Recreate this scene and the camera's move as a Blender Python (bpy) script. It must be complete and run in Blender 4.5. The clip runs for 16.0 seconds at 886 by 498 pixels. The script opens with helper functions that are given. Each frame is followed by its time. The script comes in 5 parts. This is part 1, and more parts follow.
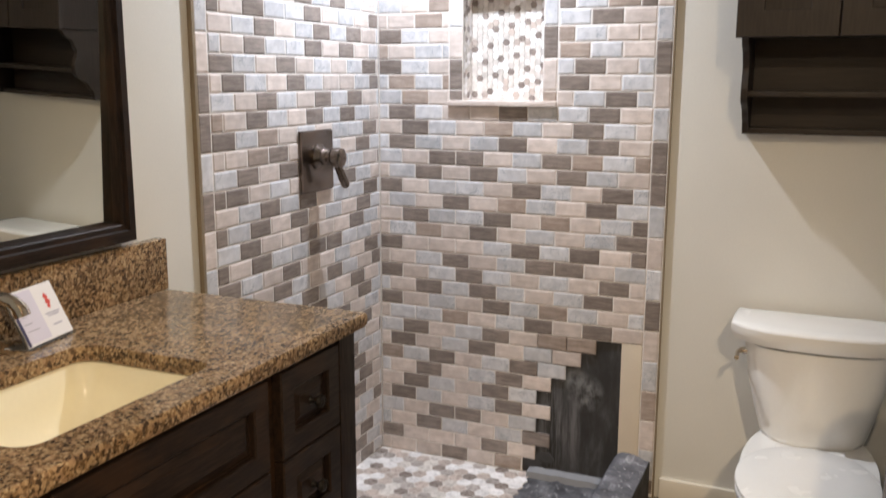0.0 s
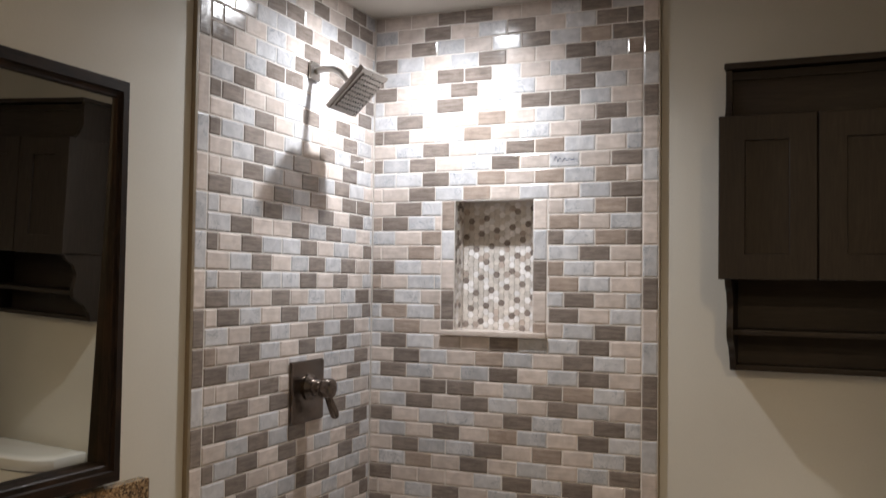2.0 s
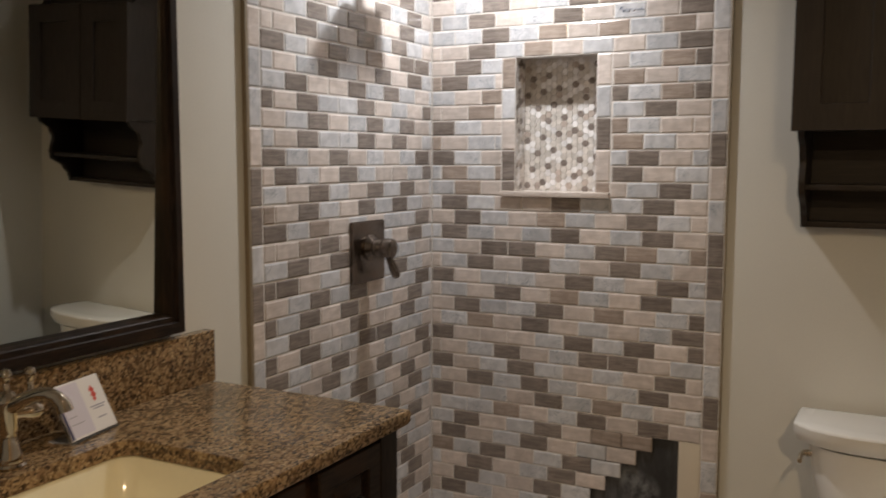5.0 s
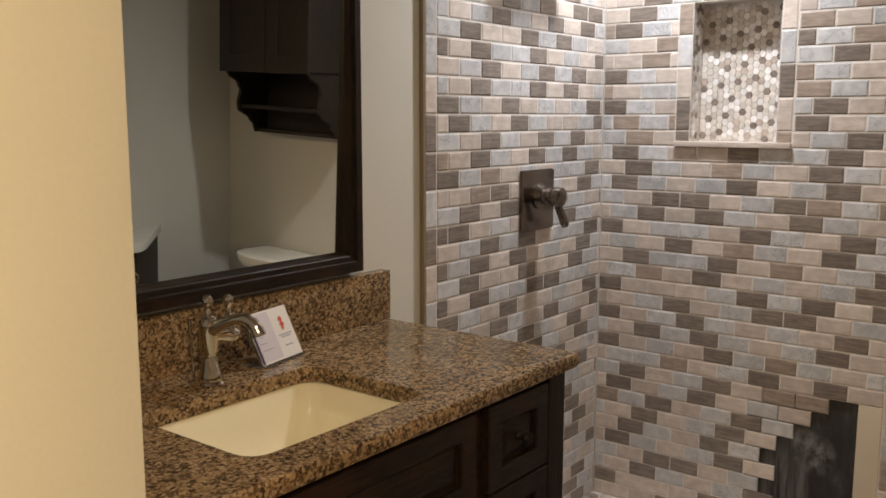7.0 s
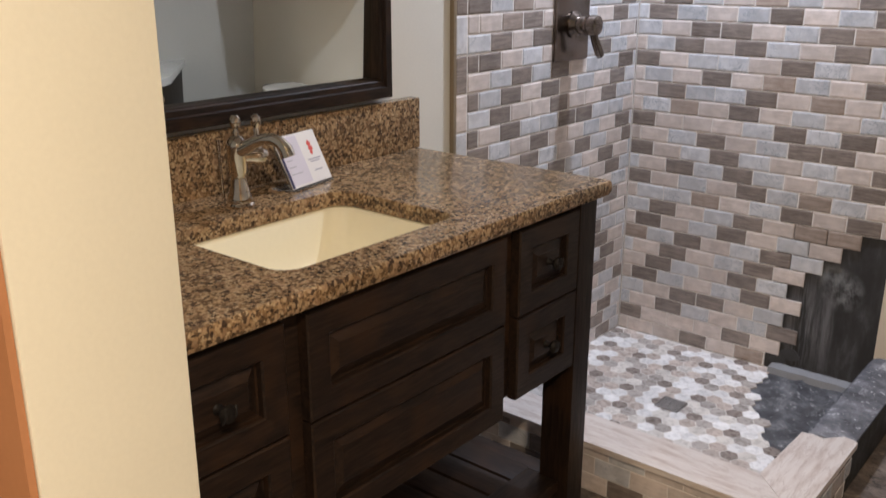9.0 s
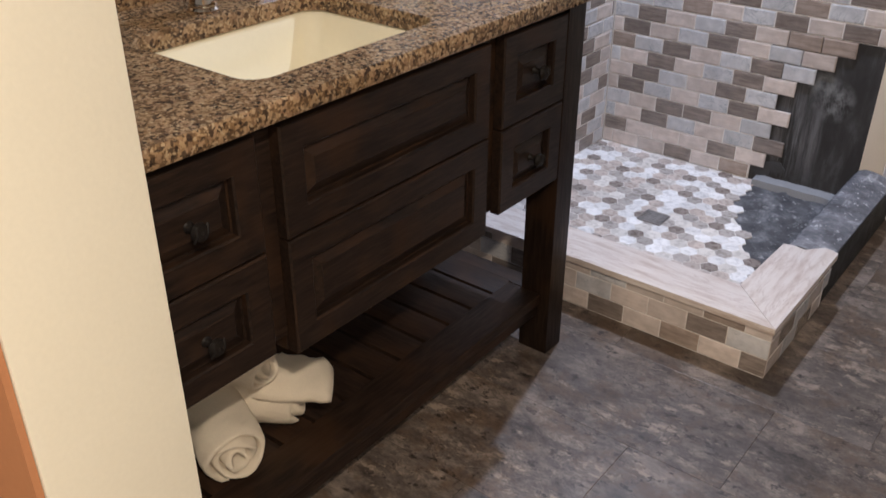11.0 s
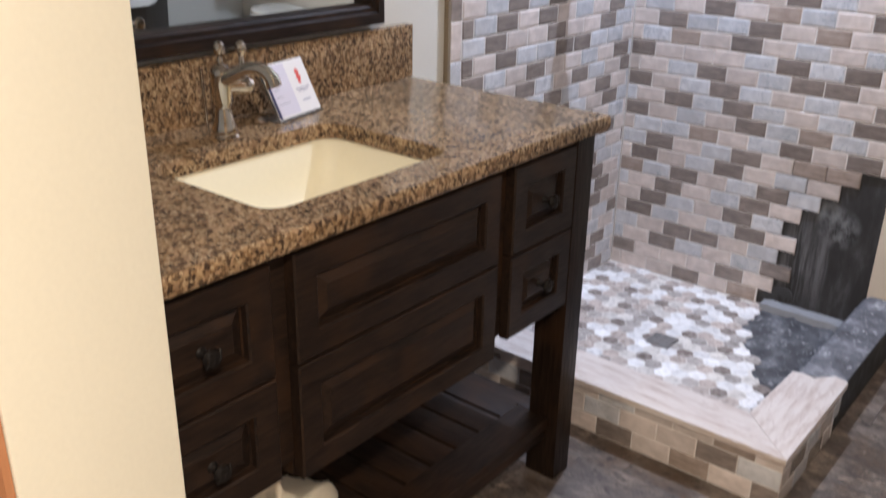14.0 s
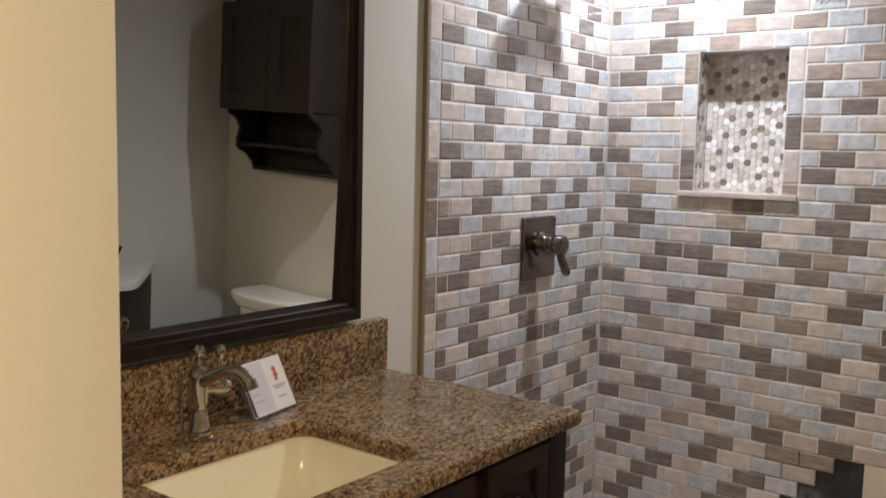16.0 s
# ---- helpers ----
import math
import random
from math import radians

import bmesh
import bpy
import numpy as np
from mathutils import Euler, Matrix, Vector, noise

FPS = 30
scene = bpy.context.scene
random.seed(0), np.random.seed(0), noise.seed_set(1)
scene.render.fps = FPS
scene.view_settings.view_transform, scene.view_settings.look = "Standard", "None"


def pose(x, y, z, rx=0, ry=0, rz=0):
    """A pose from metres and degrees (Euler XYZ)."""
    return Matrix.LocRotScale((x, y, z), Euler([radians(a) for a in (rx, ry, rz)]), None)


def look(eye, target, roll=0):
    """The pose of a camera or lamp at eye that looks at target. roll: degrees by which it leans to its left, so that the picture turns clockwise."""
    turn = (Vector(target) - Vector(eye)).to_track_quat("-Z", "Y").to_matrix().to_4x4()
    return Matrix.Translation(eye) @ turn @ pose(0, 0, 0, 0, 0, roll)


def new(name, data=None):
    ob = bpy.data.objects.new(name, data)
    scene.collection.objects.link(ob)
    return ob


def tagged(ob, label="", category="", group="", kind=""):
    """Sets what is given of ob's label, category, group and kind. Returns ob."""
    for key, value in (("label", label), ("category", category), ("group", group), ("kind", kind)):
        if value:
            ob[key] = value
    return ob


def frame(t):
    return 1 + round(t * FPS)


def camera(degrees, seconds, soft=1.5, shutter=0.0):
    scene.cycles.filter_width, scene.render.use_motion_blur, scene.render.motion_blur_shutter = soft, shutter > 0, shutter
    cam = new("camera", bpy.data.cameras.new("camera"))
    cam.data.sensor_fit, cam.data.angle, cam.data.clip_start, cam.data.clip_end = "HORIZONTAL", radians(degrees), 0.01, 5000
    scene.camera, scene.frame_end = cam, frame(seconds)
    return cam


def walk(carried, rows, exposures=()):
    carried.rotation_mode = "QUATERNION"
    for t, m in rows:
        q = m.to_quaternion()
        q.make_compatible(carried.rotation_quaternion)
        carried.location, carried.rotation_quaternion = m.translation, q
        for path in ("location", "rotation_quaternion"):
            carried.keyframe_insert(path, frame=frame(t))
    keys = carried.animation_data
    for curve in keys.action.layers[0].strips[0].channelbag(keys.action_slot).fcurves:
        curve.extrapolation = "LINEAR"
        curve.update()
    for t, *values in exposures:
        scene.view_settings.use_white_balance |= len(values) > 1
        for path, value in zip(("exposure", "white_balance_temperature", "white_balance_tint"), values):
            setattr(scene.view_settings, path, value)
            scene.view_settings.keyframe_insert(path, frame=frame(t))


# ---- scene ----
cam = camera(52.4, 16.0, 1.5, 0.5)
PATH = [
    (0, (1.499, -2.877, 1.395), (0.716, -1.075, 1.02), 0.1),
    (0.5, (1.502, -2.881, 1.419), (0.724, -1.056, 1.166), 0.4),
    (1, (1.502, -2.88, 1.452), (0.717, -1.046, 1.319), 0.4),
    (1.5, (1.509, -2.884, 1.468), (0.72, -1.046, 1.447), 0.7),
    (2, (1.501, -2.888, 1.485), (0.721, -1.048, 1.557), 0.8),
    (2.5, (1.508, -2.898, 1.497), (0.73, -1.062, 1.662), 0.7),
    (3, (1.506, -2.905, 1.509), (0.732, -1.073, 1.729), 0.8),
    (3.5, (1.51, -2.896, 1.506), (0.735, -1.061, 1.696), 0.8),
    (4, (1.508, -2.878, 1.486), (0.724, -1.039, 1.555), 0.4),
    (4.5, (1.525, -2.848, 1.442), (0.706, -1.026, 1.359), -0.0),
    (5, (1.52, -2.84, 1.426), (0.603, -1.074, 1.227), 0.1),
    (7.5, (1.52, -2.884, 1.381), (0.277, -1.351, 1.056), 0.1),
    (8, (1.516, -2.883, 1.361), (0.277, -1.372, 0.939), 0.1),
    (8.5, (1.509, -2.877, 1.346), (0.282, -1.387, 0.823), 0.1),
    (9, (1.501, -2.871, 1.338), (0.291, -1.402, 0.725), 0.1),
    (9.5, (1.497, -2.867, 1.322), (0.307, -1.42, 0.621), -0.3),
    (10, (1.464, -2.845, 1.318), (0.324, -1.419, 0.501), 0.1),
    (12.5, (1.462, -2.818, 1.292), (0.413, -1.495, 0.22), -0.2),
    (13, (1.462, -2.821, 1.296), (0.4, -1.489, 0.25), -0.2),
    (13.5, (1.46, -2.822, 1.316), (0.36, -1.445, 0.372), 0.4),
    (14, (1.463, -2.829, 1.343), (0.306, -1.39, 0.573), 1.1),
    (14.5, (1.469, -2.833, 1.369), (0.264, -1.352, 0.774), 1.6),
    (15, (1.475, -2.843, 1.39), (0.245, -1.33, 0.945), 1.7),
    (15.5, (1.475, -2.849, 1.41), (0.241, -1.307, 1.099), 1.6),
    (16, (1.477, -2.843, 1.421), (0.265, -1.266, 1.21), 1.3),
]
EXPOSURES = [(0, 0.57, 5860, 10), (0.5, 0.09, 5970, 10), (1.5, -0.43, 6220, 10), (3.5, -0.42, 6480, 10), (4.5, -0.64, 6450, 10), (5, -0.49, 6600, 10), (7.5, -0.04, 6580, 10), (9, 0.41, 5520, 12), (10, 0.49, 5250, 13), (12.5, 0.69, 5110, 13), (13.5, 0.73, 5130, 13), (14.5, 0.74, 5150, 13), (15, 0.54, 5250, 13), (15.5, 0.24, 5640, 10), (16, -0.1, 6020, 10)]
walk(cam, [(t, look(eye, target, roll)) for t, eye, target, roll in PATH], EXPOSURES)

# ---- world and lights ----
world = bpy.data.worlds.new("world")
scene.world = world
world.use_nodes = True
world.node_tree.nodes["Background"].inputs[0].default_value = (0.9, 0.8, 0.65, 1)
world.node_tree.nodes["Background"].inputs[1].default_value = 0.02


def lamp(name, kind, place, target, energy, colour, size, **more):
    data = bpy.data.lights.new(name, kind)
    data.energy, data.color = energy, colour
    if kind == "AREA":
        data.shape, data.size = "DISK", size
    else:
        data.shadow_soft_size = size
    if kind == "SPOT":
        data.spot_size, data.spot_blend = radians(more["cone"]), more["blend"]
    ob = new(name, data)
    ob.matrix_world = look(place, target)
    return ob


CAN_X, CAN_Y, CEIL = 0.378, -0.366, 2.435
lamp("shower_lamp", "SPOT", (CAN_X, CAN_Y, CEIL - 0.012), (CAN_X - 0.2, CAN_Y, 0), 70.5, (0.965, 0.96, 0.965), 0.017, cone=158, blend=1.0)
lamp("shower_lamp_rim", "AREA", (CAN_X, CAN_Y, CEIL - 0.011), (CAN_X, CAN_Y, 0), 3.0, (0.965, 0.96, 0.965), 0.07)
ROOM_LAMPS = [(2.15, -3.24), (3.3, -3.6), (1.2, -5.0)]
for lx, ly in ROOM_LAMPS:
    lamp("room_lamp", "AREA", (lx, ly, CEIL - 0.012), (lx, ly, 0), 47.5, (1.0, 0.74, 0.45), 0.13)


# ---- materials ----
def material(name, rough=0.5, metal=0.0, coat=0.0, spec=0.5):
    m = bpy.data.materials.new(name)
    m.use_nodes = True
    b = m.node_tree.nodes["Principled BSDF"]
    b.inputs["Roughness"].default_value = rough
    b.inputs["Metallic"].default_value = metal
    b.inputs["Coat Weight"].default_value = coat
    b.inputs["Coat Roughness"].default_value = 0.08
    b.inputs["Specular IOR Level"].default_value = spec
    return m


def node(m, kind, **inputs):
    n = m.node_tree.nodes.new(kind)
    for key, value in inputs.items():
        name = key.replace("_", " ")
        if hasattr(value, "is_linked"):
            m.node_tree.links.new(value, n.inputs[name])
        else:
            n.inputs[name].default_value = value
    return n


def coords(m, scale=(1, 1, 1), shift=False):
    """Object-space place; with shift, moved on by chance from piece to piece."""
    tc = node(m, "ShaderNodeTexCoord")
    mp = node(m, "ShaderNodeMapping", Vector=tc.outputs["Object"], Scale=scale)
    if not shift:
        return mp.outputs[0]
    add = m.node_tree.nodes.new("ShaderNodeVectorMath")
    m.node_tree.links.new(mp.outputs[0], add.inputs[0])
    sc = m.node_tree.nodes.new("ShaderNodeMath")
    sc.operation = "MULTIPLY"
    m.node_tree.links.new(chance(m), sc.inputs[0])
    sc.inputs[1].default_value = 37.0
    m.node_tree.links.new(sc.outputs[0], add.inputs[1])
    return add.outputs[0]


def chance(m):
    """A number by chance for each piece, whether an object of its own or an island of a joined mesh."""
    a = node(m, "ShaderNodeObjectInfo")
    g = node(m, "ShaderNodeNewGeometry")
    s = m.node_tree.nodes.new("ShaderNodeMath")
    s.operation = "ADD"
    m.node_tree.links.new(a.outputs["Random"], s.inputs[0])
    m.node_tree.links.new(g.outputs["Random Per Island"], s.inputs[1])
    f = m.node_tree.nodes.new("ShaderNodeMath")
    f.operation = "FRACT"
    m.node_tree.links.new(s.outputs[0], f.inputs[0])
    return f.outputs[0]


def noise_tex(m, vec, scale, detail=4.0, rough=0.55, distort=0.0):
    return node(m, "ShaderNodeTexNoise", Vector=vec, Scale=scale, Detail=detail, Roughness=rough, Distortion=distort).outputs["Fac"]


def ramp(m, fac, stops):
    r = node(m, "ShaderNodeValToRGB", Fac=fac)
    while len(r.color_ramp.elements) < len(stops):
        r.color_ramp.elements.new(0.5)
    for e, (pos, col) in zip(r.color_ramp.elements, stops):
        e.position = pos
        e.color = (*col, 1) if len(col) == 3 else col
    return r.outputs["Color"]


def grey(*stops):
    return [(p, (v, v, v)) for p, v in stops]


def mix(m, fac, a, b, blend="MIX"):
    n = m.node_tree.nodes.new("ShaderNodeMix")
    n.data_type, n.blend_type = "RGBA", blend
    for sock, value in ((n.inputs[0], fac), (n.inputs[6], a), (n.inputs[7], b)):
        if hasattr(value, "is_linked"):
            m.node_tree.links.new(value, sock)
        elif isinstance(value, tuple):
            sock.default_value = (*value, 1) if len(value) == 3 else value
        else:
            sock.default_value = value
    return n.outputs[2]


def finish(m, colour=None, rough=None, bump=None, strength=0.2, distance=0.001):
    b = m.node_tree.nodes["Principled BSDF"]
    links = m.node_tree.links
    if colour is not None:
        if isinstance(colour, tuple):
            b.inputs["Base Color"].default_value = (*colour, 1)
        else:
            links.new(colour, b.inputs["Base Color"])
    if rough is not None:
        links.new(rough, b.inputs["Roughness"])
    if bump is not None:
        n = node(m, "ShaderNodeBump", Height=bump, Strength=strength, Distance=distance)
        links.new(n.outputs[0], b.inputs["Normal"])
    return m


def tile_stone(name, base, grain, vein, streak, rough, veins=1.0):
    """Polished stone tile: streak draws the grain along the tile, vein adds wandering dark lines."""
    m = material(name, rough, coat=0.35)
    v = coords(m, streak, True)
    g = ramp(m, noise_tex(m, v, 9, 6, 0.6, 0.6), [(0.38, grain), (0.6, base)])
    tone = ramp(m, chance(m), grey((0, 0.86), (1, 1.1)))
    c = mix(m, 1.0, g, tone, "MULTIPLY")
    w = coords(m, (1, 1, 1), True)
    lines = ramp(m, noise_tex(m, w, 14, 5, 0.6, 2.2), grey((0.48, 0), (0.5, veins), (0.52, 0)))
    patch = ramp(m, noise_tex(m, w, 11, 2, 0.5), grey((0.42, 0), (0.62, 1)))
    c = mix(m, mix(m, 1.0, lines, patch, "MULTIPLY"), c, vein)
    cloud = ramp(m, noise_tex(m, w, 30, 3), grey((0.38, 0.9), (0.62, 1.06)))
    c = mix(m, 1.0, c, cloud, "MULTIPLY")
    r = ramp(m, noise_tex(m, w, 60, 3), grey((0.3, rough * 0.75), (0.7, rough * 1.35)))
    return finish(m, c, r, noise_tex(m, w, 90, 3), 0.06, 0.0006)


GRAIN = (1.2, 8, 1.2)
M_BEIGE = tile_stone("tile_beige", (0.7, 0.625, 0.585), (0.62, 0.545, 0.5), (0.5, 0.41, 0.35), GRAIN, 0.16, 0.25)
M_BLUE = tile_stone("tile_blue_marble", (0.645, 0.645, 0.665), (0.56, 0.565, 0.595), (0.28, 0.32, 0.37), (3, 3, 4), 0.15)
M_DARK = tile_stone("tile_dark_wood_vein", (0.29, 0.247, 0.22), (0.195, 0.163, 0.145), (0.1, 0.075, 0.065), (1.6, 15, 1.6), 0.16, 0.2)
M_TAN = tile_stone("tile_tan", (0.44, 0.365, 0.315), (0.34, 0.275, 0.235), (0.2, 0.15, 0.12), (1.4, 13, 1.4), 0.16, 0.25)
TILES = {"p": M_BEIGE, "b": M_BLUE, "d": M_DARK, "t": M_TAN}
FLAT = (6, 6, 6)
M_HEX_W = tile_stone("hex_white_marble", (0.9, 0.885, 0.885), (0.87, 0.855, 0.86), (0.7, 0.69, 0.7), FLAT, 0.28, 0.1)
M_HEX_B = tile_stone("hex_beige", (0.57, 0.49, 0.44), (0.52, 0.445, 0.4), (0.38, 0.32, 0.28), FLAT, 0.28, 0.3)
M_HEX_C = tile_stone("hex_cream", (0.74, 0.7, 0.66), (0.68, 0.64, 0.6), (0.5, 0.46, 0.42), FLAT, 0.28, 0.3)
M_HEX_G = tile_stone("hex_grey", (0.45, 0.41, 0.385), (0.4, 0.365, 0.345), (0.28, 0.26, 0.25), FLAT, 0.28, 0.3)
M_HEX_D = tile_stone("hex_brown", (0.29, 0.245, 0.22), (0.24, 0.202, 0.182), (0.15, 0.12, 0.11), FLAT, 0.28, 0.3)


def plain(name, colour, rough=0.5, spread=0.08, scale=12, bump=0.1, size=0.0006, metal=0.0, coat=0.0):
    """A near-even surface: soft blotches, fine grain and a light relief."""
    m = material(name, rough, metal, coat)
    v = coords(m)
    big = ramp(m, noise_tex(m, v, scale * 0.15, 3), grey((0.3, 1 - spread), (0.7, 1 + spread)))
    fine = ramp(m, noise_tex(m, v, scale * 12, 4), grey((0.3, 1 - spread * 0.6), (0.7, 1 + spread * 0.6)))
    c = mix(m, 1.0, mix(m, 1.0, colour, big, "MULTIPLY"), fine, "MULTIPLY")
    r = ramp(m, noise_tex(m, v, scale, 3), grey((0.3, rough * 0.88), (0.7, min(1, rough * 1.15))))
    return finish(m, c, r, noise_tex(m, v, scale * 14, 4), bump, size)


M_PAINT = plain("wall_paint", (0.68, 0.665, 0.61), 0.62, 0.03, 14, 0.25, 0.0008)
M_CREAM = plain("cream_paint", (0.68, 0.655, 0.55), 0.62, 0.03, 14, 0.25, 0.0008)
M_CEIL = plain("ceiling_paint", (0.62, 0.59, 0.54), 0.8, 0.03, 14, 0.2, 0.0008)
M_ORANGE = plain("orange_paint", (0.4, 0.185, 0.08), 0.6, 0.04, 14, 0.25, 0.0008)
M_GROUT = plain("grout", (0.74, 0.705, 0.67), 0.85, 0.1, 30, 0.4, 0.0008)
M_EDGE = plain("edge_strip", (0.24, 0.19, 0.125), 0.5, 0.08, 30, 0.2)
M_STRIP = plain("primed_board", (0.66, 0.585, 0.47), 0.75, 0.06, 20, 0.3)
M_BASE = plain("baseboard_paint", (0.72, 0.66, 0.54), 0.45, 0.03, 20, 0.1)
M_WHITE = plain("china_white", (0.83, 0.82, 0.79), 0.1, 0.015, 8, 0.02, coat=0.6)
M_BISCUIT = plain("biscuit_china", (0.86, 0.8, 0.6), 0.1, 0.02, 8, 0.02, coat=0.7)
M_PLASTIC = plain("white_plastic", (0.8, 0.79, 0.76), 0.25, 0.02, 10, 0.03)
M_NICKEL = plain("brushed_nickel", (0.21, 0.178, 0.155), 0.22, 0.06, 40, 0.05, metal=1.0)
M_CHROME = plain("polished_nickel", (0.62, 0.55, 0.46), 0.03, 0.03, 30, 0.02, metal=1.0)
M_STEEL = plain("head_steel", (0.36, 0.34, 0.315), 0.3, 0.06, 40, 0.05, metal=1.0)
M_GRATE = plain("drain_grate_metal", (0.33, 0.315, 0.31), 0.45, 0.06, 40, 0.1, metal=0.4)
M_IRON = plain("dark_bronze", (0.011, 0.009, 0.008), 0.45, 0.1, 40, 0.1)
M_IRON.node_tree.nodes["Principled BSDF"].inputs["Specular IOR Level"].default_value = 0.16
M_RUBBER = plain("dark_nozzle", (0.03, 0.03, 0.032), 0.6, 0.1, 40, 0.1)
M_TOWEL = plain("white_towel", (0.9, 0.8, 0.63), 0.95, 0.09, 45, 1.0, 0.006)
M_CARD = plain("white_card", (0.8, 0.78, 0.77), 0.4, 0.01, 20, 0.02)
M_LILAC = plain("lilac_print", (0.66, 0.63, 0.71), 0.4, 0.02, 20, 0.02)
M_NAVY = plain("navy_print", (0.04, 0.04, 0.11), 0.4, 0.02, 20, 0.02)
M_RED = plain("red_print", (0.6, 0.08, 0.06), 0.4, 0.02, 20, 0.02)
M_GREYPRINT = plain("grey_print", (0.42, 0.41, 0.47), 0.4, 0.02, 20, 0.02)
M_INK = plain("marker_ink", (0.06, 0.1, 0.2), 0.4, 0.02, 20, 0.02)
M_QUARTZ = plain("white_quartz", (0.78, 0.77, 0.74), 0.2, 0.04, 40, 0.02, coat=0.3)
M_BLACK = plain("black_membrane", (0.02, 0.019, 0.019), 0.7, 0.2, 20, 0.4, 0.002)
M_SHELL = plain("unseen_wall_paint", (0.5, 0.42, 0.31), 0.7, 0.04, 14, 0.2)

M_MIRROR = material("mirror_silver", 0.0, 1.0)
finish(M_MIRROR, (0.7, 0.71, 0.67))
M_ACRYLIC = material("clear_acrylic", 0.03)
M_ACRYLIC.node_tree.nodes["Principled BSDF"].inputs["Transmission Weight"].default_value = 0.92
finish(M_ACRYLIC, (0.93, 0.95, 0.97))
M_GLOW = bpy.data.materials.new("lamp_glow")
M_GLOW.use_nodes = True
M_GLOW.node_tree.nodes["Principled BSDF"].inputs["Emission Color"].default_value = (0.95, 0.97, 1, 1)
M_GLOW.node_tree.nodes["Principled BSDF"].inputs["Emission Strength"].default_value = 14
M_GLOW_WARM = bpy.data.materials.new("warm_lamp_glow")
M_GLOW_WARM.use_nodes = True
M_GLOW_WARM.node_tree.nodes["Principled BSDF"].inputs["Emission Color"].default_value = (1, 0.75, 0.45, 1)
M_GLOW_WARM.node_tree.nodes["Principled BSDF"].inputs["Emission Strength"].default_value = 10


def dark_wood(name, stretch, light=1.0, rough=0.42):
    """Espresso-stained maple: long fibres, warm blotches where the stain is thin."""
    m = material(name, rough, spec=0.24)
    v = coords(m, stretch, True)
    fibre = noise_tex(m, v, 22, 8, 0.65, 0.4)
    c = ramp(m, fibre, [(0.36, (0.011 * light, 0.0068 * light, 0.0048 * light)), (0.5, (0.024 * light, 0.0142 * light, 0.0097 * light)), (0.64, (0.043 * light, 0.025 * light, 0.0155 * light))])
    warm = ramp(m, noise_tex(m, coords(m, (1, 1, 1), True), 5, 3), grey((0.54, 0), (0.64, 1)))
    c = mix(m, mix(m, 1.0, warm, (0.6, 0.6, 0.6), "MULTIPLY"), c, (0.055 * light, 0.027 * light, 0.0125 * light))
    r = ramp(m, fibre, grey((0.3, rough * 1.25), (0.8, rough * 0.85)))
    return finish(m, c, r, fibre, 0.12, 0.0008)


M_WOOD_Z = dark_wood("espresso_upright", (7, 7, 0.7), 0.66)
M_WOOD_Y = dark_wood("espresso_along", (7, 0.7, 7), 0.66)
M_WOOD_X = dark_wood("espresso_across", (0.7, 7, 7), 0.66)


def quiet_wood(name, stretch):
    """Dark walnut stain with an even, fine grain and a satin coat."""
    m = material(name, 0.5, coat=0.12, spec=0.35)
    m.node_tree.nodes["Principled BSDF"].inputs["Coat Roughness"].default_value = 0.33
    v = coords(m, stretch, True)
    fibre = noise_tex(m, v, 20, 7, 0.6, 0.3)
    c = ramp(m, fibre, [(0.34, (0.0165, 0.0108, 0.008)), (0.52, (0.0215, 0.014, 0.01)), (0.68, (0.028, 0.018, 0.0128))])
    patch = ramp(m, noise_tex(m, coords(m, (1, 1, 1), True), 4, 3), grey((0.35, 0.88), (0.65, 1.12)))
    r = ramp(m, fibre, grey((0.3, 0.58), (0.8, 0.44)))
    return finish(m, mix(m, 1.0, c, patch, "MULTIPLY"), r, fibre, 0.07, 0.0006)


M_CAB_Z = quiet_wood("walnut_stain_upright", (7, 7, 0.7))
M_CAB_X = quiet_wood("walnut_stain_across", (0.7, 7, 7))

# granite: brown ground with tan and pinkish flecks, gold grains and black specks
M_GRANITE = material("brown_granite", 0.2, spec=0.17)
gv = coords(M_GRANITE, (1, 1, 1))


def grains(scale, wobble, seed):
    """Two numbers by chance for each crystal; the outlines are ragged."""
    shifted = node(M_GRANITE, "ShaderNodeMapping", Vector=gv, Location=(seed, seed * 0.7, seed * 0.3), Rotation=(0.5 * seed, 0.3 * seed, 0.8 * seed)).outputs[0]
    warp = node(M_GRANITE, "ShaderNodeTexNoise", Vector=shifted, Scale=scale * 0.9, Detail=3.0)
    vec = mix(M_GRANITE, wobble, shifted, warp.outputs["Color"], "ADD")
    cell = node(M_GRANITE, "ShaderNodeTexVoronoi", Vector=vec, Scale=scale)
    return node(M_GRANITE, "ShaderNodeSeparateColor", Color=cell.outputs["Color"])


fine = grains(260.0, 0.005, 1.0)
mid = grains(165.0, 0.007, 2.0)
wide = grains(105.0, 0.011, 3.0)
crystals = ramp(M_GRANITE, fine.outputs[0], [(0.0, (0.04, 0.027, 0.017)), (0.16, (0.1, 0.064, 0.034)), (0.45, (0.17, 0.111, 0.056)), (0.7, (0.24, 0.16, 0.08)), (1.0, (0.34, 0.24, 0.13))])
crystals = mix(M_GRANITE, ramp(M_GRANITE, wide.outputs[1], grey((0.52, 0), (0.57, 0.6))), crystals, (0.085, 0.055, 0.03))
crystals = mix(M_GRANITE, ramp(M_GRANITE, mid.outputs[0], grey((0.7, 0), (0.73, 0.7))), crystals, (0.37, 0.27, 0.15))
crystals = mix(M_GRANITE, ramp(M_GRANITE, wide.outputs[0], grey((0.8, 0), (0.83, 0.5))), crystals, (0.3, 0.2, 0.115))
